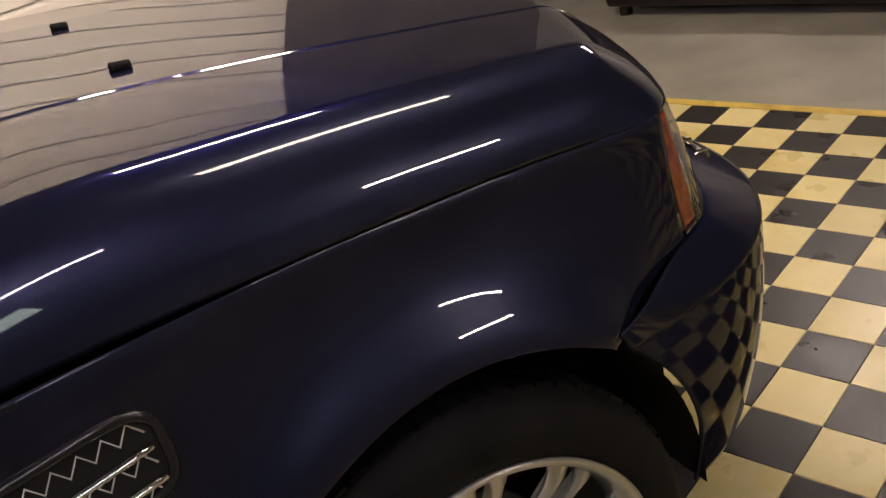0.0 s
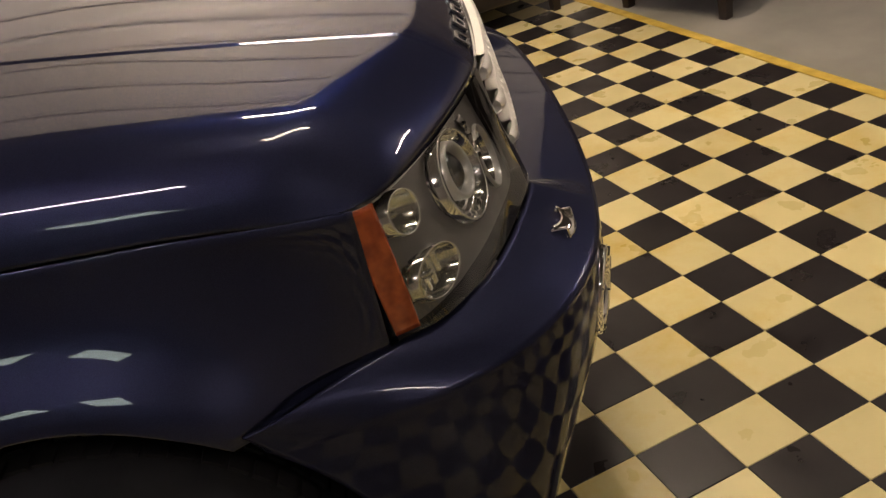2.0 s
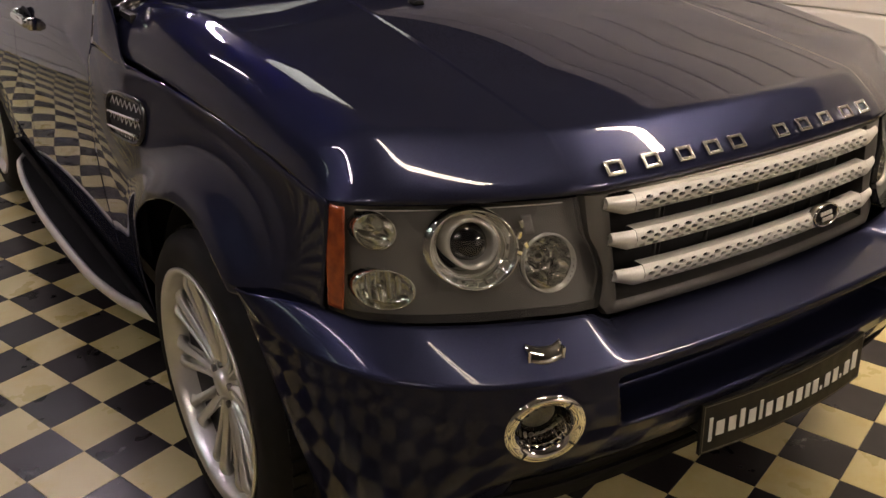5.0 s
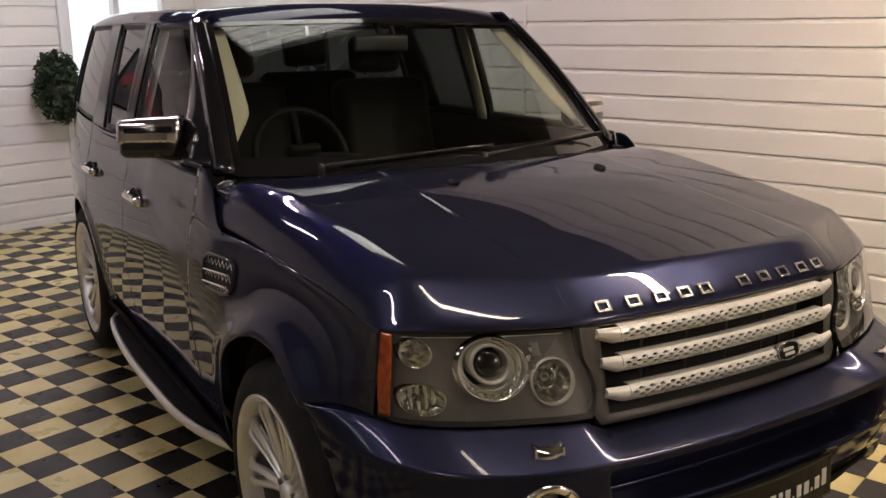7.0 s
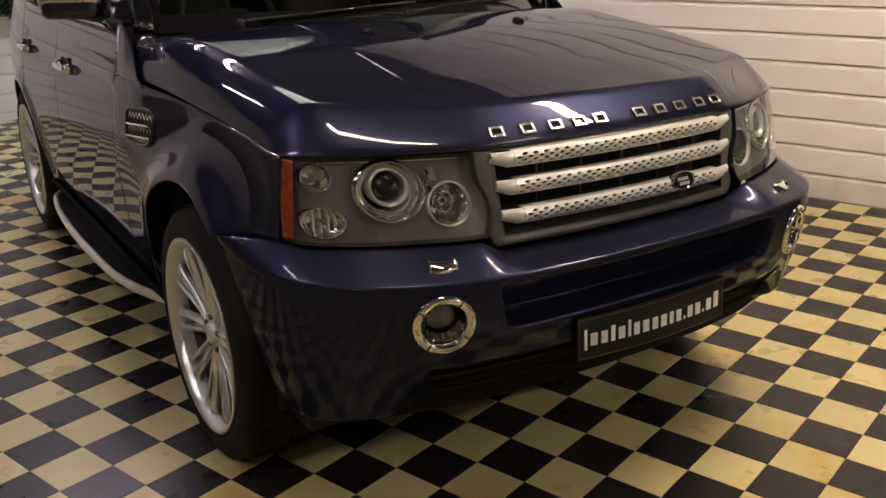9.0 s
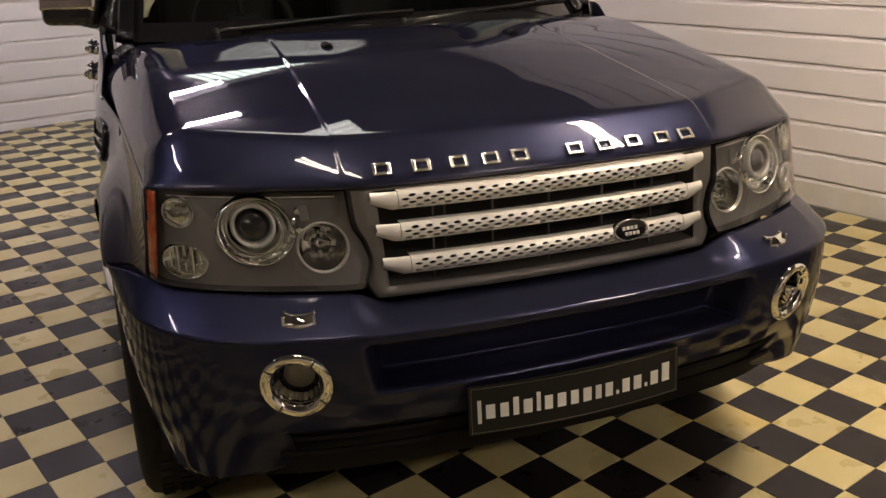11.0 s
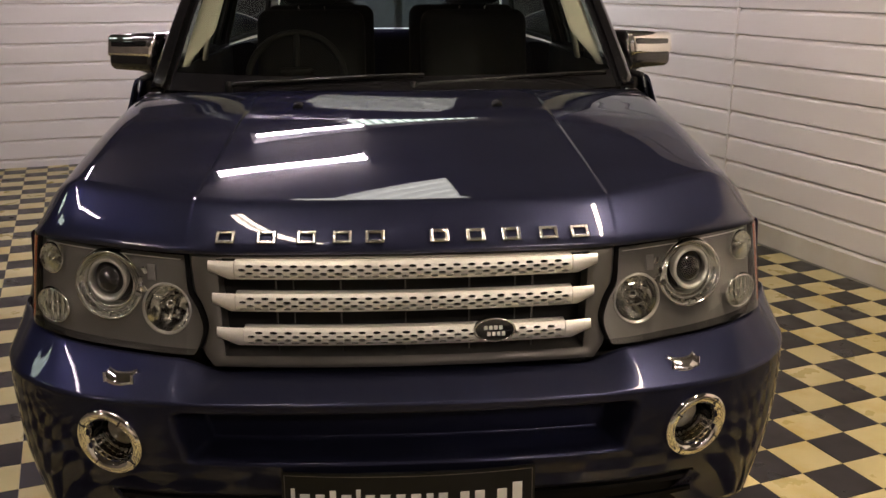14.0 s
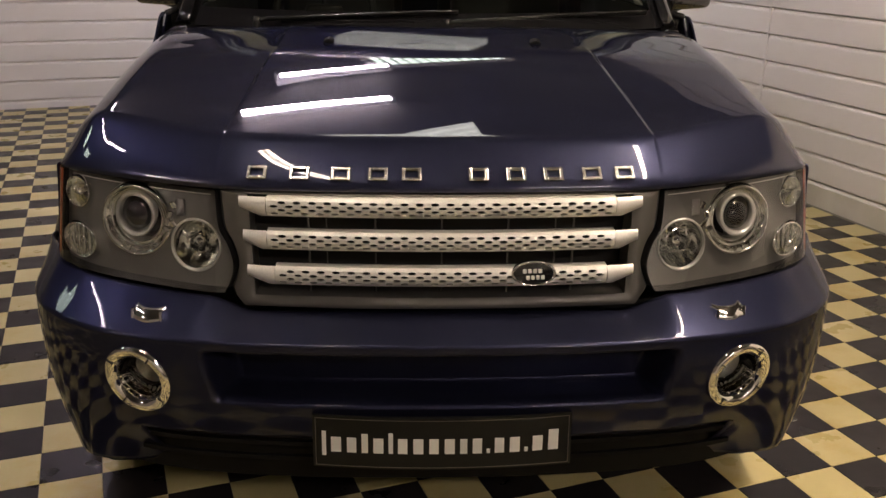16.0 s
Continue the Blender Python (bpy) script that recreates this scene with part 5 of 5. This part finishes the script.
both("arch_liner", lambda: arch_liner(ARCH[0]), DARK)
both("arch_liner", lambda: arch_liner(AXLE[1]), DARK)
for s in (1, -1):
    for y in (ARCH[0], AXLE[1]):
        part("arch_back", box(min(s * 0.6, s * 0.61), max(s * 0.6, s * 0.61), y - 0.43, y + 0.43, 0.28, 0.88), DARK, CAR, smooth=False)
part("tailgate", sheet(lambda u, v: Vector(((2 * u - 1) * (0.795 - 0.04 * v), 4.74 - 0.10 * v - 0.05 * abs(2 * u - 1) ** 3, 0.40 + 0.83 * v)), 16, 12, 0.02), PAINT, CAR)
part("rear_window", sheet(lambda u, v: Vector(((2 * u - 1) * (0.75 - 0.12 * v), 4.63 - 0.2 * v - 0.05 * abs(2 * u - 1) ** 3, 1.24 + 0.45 * v)), 12, 8), PRIVACY, CAR)
part("rear_bumper", box(-0.80, 0.80, 4.66, 4.80, 0.42, 0.72, 0.05, 4), PAINT, CAR)


# wheels
def wheel(s, y):
    f = flip_x if s < 0 else (lambda bm: bm)
    cx, cz, R, r = 0.945, 0.378, 0.378, 0.288
    tyre = part("wheel", f(lathe([(r - 0.006, cx - 0.02), (r + 0.004, cx - 0.006), (r + 0.035, cx), (R - 0.03, cx - 0.006), (R - 0.008, cx - 0.022), (R, cx - 0.05), (R, cx - 0.12), (R, cx - 0.20), (R - 0.008, cx - 0.235), (R - 0.03, cx - 0.25), (r - 0.006, cx - 0.24)], 72, "x", (0, y, cz))), RUBBER, CAR, "black road tyre on a silver multi-spoke alloy wheel")
    # tread blocks standing on the shoulder
    tb = bmesh.new()
    for k in range(64):
        for o, w in ((-0.062, 0.03), (-0.11, 0.032), (-0.16, 0.032), (-0.208, 0.03)):
            m = Matrix.Translation((cx + o, y, cz)) @ Matrix.Rotation(2 * math.pi * (k + (0.5 if o in (-0.11, -0.208) else 0)) / 64, 4, "X") @ Matrix.Translation((0, 0, R + 0.001))
            bmesh.ops.create_cube(tb, size=1, matrix=m @ Matrix.Diagonal((w, 0.029, 0.008, 1)))
    part("tread", f(tb), RUBBER, tyre, smooth=False)
    part("rim", f(lathe([(r - 0.02, cx - 0.03), (r + 0.002, cx - 0.008), (r + 0.004, cx - 0.001), (r - 0.004, cx + 0.001), (r - 0.014, cx - 0.010), (r - 0.022, cx - 0.03), (r - 0.026, cx - 0.06)], 72, "x", (0, y, cz))), ALLOY, tyre)
    part("barrel", f(lathe([(r - 0.026, cx - 0.06), (r - 0.03, cx - 0.10), (r - 0.04, cx - 0.20), (r - 0.02, cx - 0.23)], 72, "x", (0, y, cz))), BARREL, tyre, "inner wheel barrel in a shaded alloy colour")
    part("hub", f(lathe([(0.0005, cx - 0.034), (0.030, cx - 0.035), (0.032, cx - 0.042), (0.036, cx - 0.050), (0.068, cx - 0.050), (0.078, cx - 0.056), (0.084, cx - 0.12)], 36, "x", (0, y, cz))), ALLOY, tyre)
    spokes = 10
    for k in range(spokes):
        a = 2 * math.pi * (k + 0.25) / spokes
        for side in (-1, 1):
            def fn(u, v, side=side):
                t = u
                rad = 0.058 + (r - 0.010 - 0.058) * t
                half = 0.0075 + 0.006 * t + 0.012 * max(t - 0.82, 0) / 0.18
                off = side * (0.0095 + 0.020 * t ** 1.2 + 0.004 * max(t - 0.82, 0) / 0.18) + (2 * v - 1) * half
                ridge = 0.009 * (1 - abs(2 * v - 1 + 0.25 * side) ** 1.2)
                out = cx - 0.052 + 0.030 * t ** 1.5 - 0.016 * max(t - 0.85, 0) / 0.15 + ridge
                return Vector((out, off, rad))
            bm = sheet(fn, 14, 6, -0.026)
            part("spoke", f(moved(bm, Matrix.Translation((0, y, cz)) @ Matrix.Rotation(a, 4, "X"))), ALLOY, tyre)
    for k in range(5):
        a = 2 * math.pi * k / 5
        part("wheel_nut", f(lathe([(0.0005, cx - 0.040), (0.009, cx - 0.041), (0.010, cx - 0.056)], 6, "x", (0, y + 0.052 * math.sin(a), cz + 0.052 * math.cos(a)))), STEEL, tyre, smooth=False)
    part("brake_disc", f(lathe([(0.06, cx - 0.12), (0.17, cx - 0.12), (0.17, cx - 0.14), (0.06, cx - 0.14)], 40, "x", (0, y, cz))), STEEL, tyre)


WHEEL_Y = (0.95, 3.68)
for s in (1, -1):
    for y in WHEEL_Y:
        wheel(s, y)

# ---- inside the cabin ----
part("dashboard", sheet(lambda u, v: Vector(((2 * u - 1) * 0.74, 1.56 + 0.34 * v + 0.14 * abs(2 * u - 1) ** 2.2 * (1 - v), 1.175 - 0.01 * v + (0.035 * math.exp(-((2 * u - 1 + 0.48) / 0.22) ** 2) if v > 0.4 else 0) - 0.35 * max(v - 0.85, 0) / 0.15)), 40, 16, 0.02), LEATHER, CAR, "dark soft dashboard")


def seat(x, y, wide=0.5):
    sq = part("seat", merge(moved(box(-wide / 2, wide / 2, -0.26, 0.26, -0.09, 0.09, 0.05, 4), pose(x, y, 0.78, 6, 0, 0)), moved(box(-wide / 2, wide / 2, -0.08, 0.08, -0.05, 0.58, 0.06, 4), pose(x, y + 0.27, 0.84, -14, 0, 0))), LEATHER, CAR, "dark leather car seat")
    part("head_restraint", moved(box(-0.13, 0.13, -0.05, 0.05, -0.09, 0.09, 0.04, 4), pose(x, y + 0.45, 1.52, -8, 0, 0)), LEATHER, sq)
    for k in (-0.06, 0.06):
        part("post", tube([(x + k, y + 0.42, 1.36), (x + k, y + 0.44, 1.46)], 0.006, 8), CHROME, sq)


seat(-0.38, 2.45)
seat(0.38, 2.45)
seat(-0.40, 3.4, 0.6)
seat(0.40, 3.4, 0.6)
ring = [(-0.38 + 0.185 * math.cos(2 * math.pi * k / 40), 2.02 + 0.075 * math.sin(2 * math.pi * k / 40), 1.17 + 0.17 * math.sin(2 * math.pi * k / 40)) for k in range(40)]
sw = part("steering_wheel", tube(ring, 0.014, 10, True), LEATHER, CAR, "leather steering wheel")
part("boss", moved(box(-0.07, 0.07, -0.02, 0.02, -0.06, 0.05, 0.02, 3), pose(-0.38, 2.005, 1.17, 24, 0, 0)), LEATHER, sw)
for a in (200, 340, 90):
    part("arm", tube([(-0.38, 2.01, 1.16), (-0.38 + 0.18 * math.cos(radians(a)), 2.02 + 0.07 * math.sin(radians(a)), 1.17 + 0.165 * math.sin(radians(a)))], 0.012, 8), LEATHER, sw)
part("rear_view_mirror", merge(box(-0.12, 0.12, 2.06, 2.09, 1.555, 1.62, 0.012, 3), tube([(0, 2.075, 1.61), (0, 2.13, 1.68)], 0.012, 8)), BLACK, CAR)
both("b_pillar_trim", lambda: sheet(lambda u, v: Vector((upper_x(1.2 + 0.45 * v) - 0.04, 2.57 + 0.08 * u, 1.2 + 0.45 * v)), 2, 8, 0.01), TRIM_CREAM)
both("door_card", lambda: sheet(lambda u, v: Vector((0.87, 1.68 + 1.75 * u, 0.5 + 0.7 * v)), 4, 4, 0.02), LEATHER)
part("cabin_floor", box(-0.85, 0.85, 1.56, 4.6, 0.40, 0.43), LEATHER, CAR, smooth=False)


# ---- loose things in the room ----
def armchair(u, v, turn, label):
    """A dark leather armchair on four square wooden feet; its front looks to -y."""
    c = empty("armchair", ROOM @ pose(u, v, 0, 0, 0, turn))
    tagged(c, label, "armchair", "brown leather seats")
    w, d = 0.74, 0.56
    part("seat_base", box(-w / 2, w / 2, -d / 2, d / 2, 0.13, 0.33, 0.03, 3), BROWN_LEATHER, c)
    part("cushion", box(-w / 2 + 0.13, w / 2 - 0.13, -d / 2 - 0.01, d / 2 - 0.10, 0.325, 0.46, 0.04, 4), BROWN_LEATHER, c)
    part("backrest", moved(box(-w / 2 + 0.1, w / 2 - 0.1, -0.09, 0.09, 0, 0.52, 0.06, 4), pose(0, d / 2 - 0.10, 0.31, -10, 0, 0)), BROWN_LEATHER, c)
    for s in (-1, 1):
        part("armrest", box(s * (w / 2 - 0.07) - 0.07, s * (w / 2 - 0.07) + 0.07, -d / 2, d / 2, 0.30, 0.60, 0.05, 4), BROWN_LEATHER, c)
        for t in (-1, 1):
            part("foot", moved(prism([(-0.028, 0.135), (0.028, 0.135), (0.02, 0), (-0.02, 0)], -0.024, 0.024), pose(s * (w / 2 - 0.07), t * (d / 2 - 0.07), 0)), DARK_WOOD, c, smooth=False)
    return c


armchair(2.93, -1.07, -90, "dark brown leather armchair standing by the clad wall")
armchair(2.14, -1.89, 194, "dark brown leather armchair on the grey floor")
sofa = empty("sofa", ROOM @ pose(0.80, -3.02, 0))
tagged(sofa, "long dark brown leather sofa on the grey floor", "sofa", "brown leather seats")
part("seat_base", box(-0.85, 0.85, -0.42, 0.40, 0.055, 0.36, 0.03, 3), BROWN_LEATHER, sofa)
for x in (-0.36, 0.36):
    part("cushion", box(x - 0.35, x + 0.35, -0.20, 0.43, 0.355, 0.48, 0.04, 4), BROWN_LEATHER, sofa)
part("backrest", moved(box(-0.78, 0.78, -0.09, 0.09, 0, 0.52, 0.06, 4), pose(0, -0.34, 0.34, 10, 0, 0)), BROWN_LEATHER, sofa)
for x in (-0.79, 0.79):
    part("armrest", box(x - 0.075, x + 0.075, -0.42, 0.42, 0.30, 0.62, 0.05, 4), BROWN_LEATHER, sofa)
    for y in (-0.34, 0.34):
        part("foot", moved(prism([(-0.03, 0.06), (0.03, 0.06), (0.026, 0), (-0.026, 0)], -0.024, 0.024), pose(x * 0.95, y, 0)), DARK_WOOD, sofa, smooth=False)

# picture on the end wall: a frame with a dark print and a plain red shape
pic = empty("picture", ROOM @ pose(0.272, WALL_V - 0.024, 1.755))
tagged(pic, "black framed print of a red shape on dark", "picture")
PW, PH = 0.435, 0.305
for a, b, c, d in ((-PW, PW, -PH, -PH + 0.03), (-PW, PW, PH - 0.03, PH), (-PW, -PW + 0.03, -PH + 0.03, PH - 0.03), (PW - 0.03, PW, -PH + 0.03, PH - 0.03)):
    part("frame_rail", box(a, b, -0.028, 0.0, c, d, 0.004), GLOSS_BLACK, pic, smooth=False)
part("print", box(-PW + 0.03, PW - 0.03, -0.010, -0.002, -PH + 0.03, PH - 0.03), PICTURE, pic, smooth=False)
body = [(-0.36, -0.02), (-0.30, 0.06), (-0.16, 0.10), (-0.02, 0.17), (0.14, 0.16), (0.26, 0.09), (0.37, 0.07), (0.40, -0.02), (0.36, -0.10), (0.05, -0.135), (-0.12, -0.13), (-0.30, -0.09)]
part("red_shape", prism(body, -0.0125, -0.0105), RED_ENAMEL, pic, smooth=False)
part("dark_band", prism([(-0.10, 0.10), (-0.01, 0.145), (0.13, 0.14), (0.22, 0.085), (0.05, 0.075)], -0.0135, -0.0122), GLOSS_BLACK, pic, smooth=False)
part("lower_band", prism([(-0.30, -0.06), (-0.10, -0.075), (0.34, -0.06), (0.36, -0.09), (0.05, -0.125), (-0.28, -0.085)], -0.0135, -0.0122), GLOSS_BLACK, pic, smooth=False)
for x, z, r in ((-0.02, -0.10, 0.055), (0.30, -0.07, 0.05)):
    part("disc", lathe([(r, 0.0), (r, -0.002), (0.0005, -0.002)], 24, "y", (x, -0.0125, z), (0.7, 1)), GREY_TRIM, pic)

# plant hanging off a wall bracket beside the window
plant = empty("hanging_plant", ROOM @ pose(1.73, WALL_V - 0.26, 0.04))
tagged(plant, "bushy dark green plant hanging from a wall bracket", "plant")
part("bracket", merge(tube([(0, 0.25, 1.40), (0, 0.02, 1.40), (0, -0.01, 1.385)], 0.007, 8), box(-0.015, 0.015, 0.228, 0.262, 1.30, 1.43, 0.003), tube([(0, 0.24, 1.32), (0, 0.10, 1.395)], 0.005, 8)), BLACK, plant)
for k in range(3):
    c, w = math.cos(2.1 * k), math.sin(2.1 * k)
    part("chain", tube([(0, 0, 1.39), (0.12 * c, 0.12 * w, 1.16)], 0.002, 6), BLACK, plant)
part("pot", lathe([(0.0005, 0.99), (0.07, 0.99), (0.12, 1.14), (0.125, 1.16), (0.115, 1.16), (0.11, 1.13), (0.0005, 1.12)], 24, "z"), GREY_TRIM, plant)
rnd = random.Random(7)
for k in range(9):
    a = rnd.uniform(0, 6.28)
    part("stem", tube([(0, 0, 1.12), (0.06 * math.cos(a), 0.06 * math.sin(a), 1.2), (0.16 * math.cos(a), 0.16 * math.sin(a), 1.15 + rnd.uniform(0, 0.2))], [0.006, 0.005, 0.003], 6), DARK_WOOD, plant)
lv = bmesh.new()
for k in range(1500):
    d = Vector((rnd.gauss(0, 1), rnd.gauss(0, 1), rnd.gauss(0, 1))).normalized() * rnd.uniform(0.4, 1.0)
    c = Vector((d.x * 0.20, d.y * 0.17, 1.14 + d.z * 0.31))
    m = Matrix.Translation(c) @ Euler((rnd.uniform(-1, 1), rnd.uniform(-1, 1), rnd.uniform(0, 6.28))).to_matrix().to_4x4()
    L, W = rnd.uniform(0.03, 0.055), rnd.uniform(0.012, 0.020)
    vs = [lv.verts.new(m @ Vector(p)) for p in ((-L, 0, 0), (-L * 0.2, W, 0.006), (L, 0, -0.008), (-L * 0.2, -W, 0.006))]
    lv.faces.new((vs[0], vs[1], vs[2]))
    lv.faces.new((vs[0], vs[2], vs[3]))
tagged(part("foliage", lv, LEAF, plant, smooth=False), kind="stuff")


# ---- floor tiles ----
def tile_mesh(name, mat):
    bm = box(-TILE / 2 + 0.0006, TILE / 2 - 0.0006, -TILE / 2 + 0.0006, TILE / 2 - 0.0006, -0.0035, 0.0, 0.0)
    top = [e for e in bm.edges if all(v.co.z > -0.001 for v in e.verts)]
    bmesh.ops.bevel(bm, geom=top, offset=0.0012, segments=1, affect="EDGES")
    me = bpy.data.meshes.new(name)
    bm.to_mesh(me)
    bm.free()
    me.materials.append(mat)
    return me


tiles = (tile_mesh("tile", TILE_CREAM), tile_mesh("tile", TILE_BLACK))
far = {0: ([], []), 1: ([], [])}
for i in range(-40, 20):
    for j in range(-9, 42):
        u, v = (i + 0.5) * TILE + TILE_U, (j + 0.5) * TILE + TILE_V
        if u > WALL_U - 0.02 or v > WALL_V - 0.02:
            continue
        kind = (i + j) % 2
        if -8 <= i < 10 and -9 <= j < 7:
            ob = new("tile", tiles[kind])
            ob.parent = floor
            ob.location = (u, v, 0)
        else:
            verts, faces = far[kind]
            k, h = len(verts), TILE / 2 - 0.0012
            verts += [(u - h, v - h, 0), (u + h, v - h, 0), (u + h, v + h, 0), (u - h, v + h, 0)]
            g = TILE / 2 - 0.0004
            verts += [(u - g, v - g, -0.0035), (u + g, v - g, -0.0035), (u + g, v + g, -0.0035), (u - g, v + g, -0.0035)]
            faces += [(k, k + 1, k + 2, k + 3)] + [(k + a, k + a + 4, k + (a + 1) % 4 + 4, k + (a + 1) % 4) for a in range(4)]
for kind, (verts, faces) in far.items():
    me = bpy.data.meshes.new("tiles")
    me.from_pydata(verts, [], faces)
    me.materials.append((TILE_CREAM, TILE_BLACK)[kind])
    ob = new("tiles", me)
    ob.parent = floor
    tagged(ob, kind="stuff")
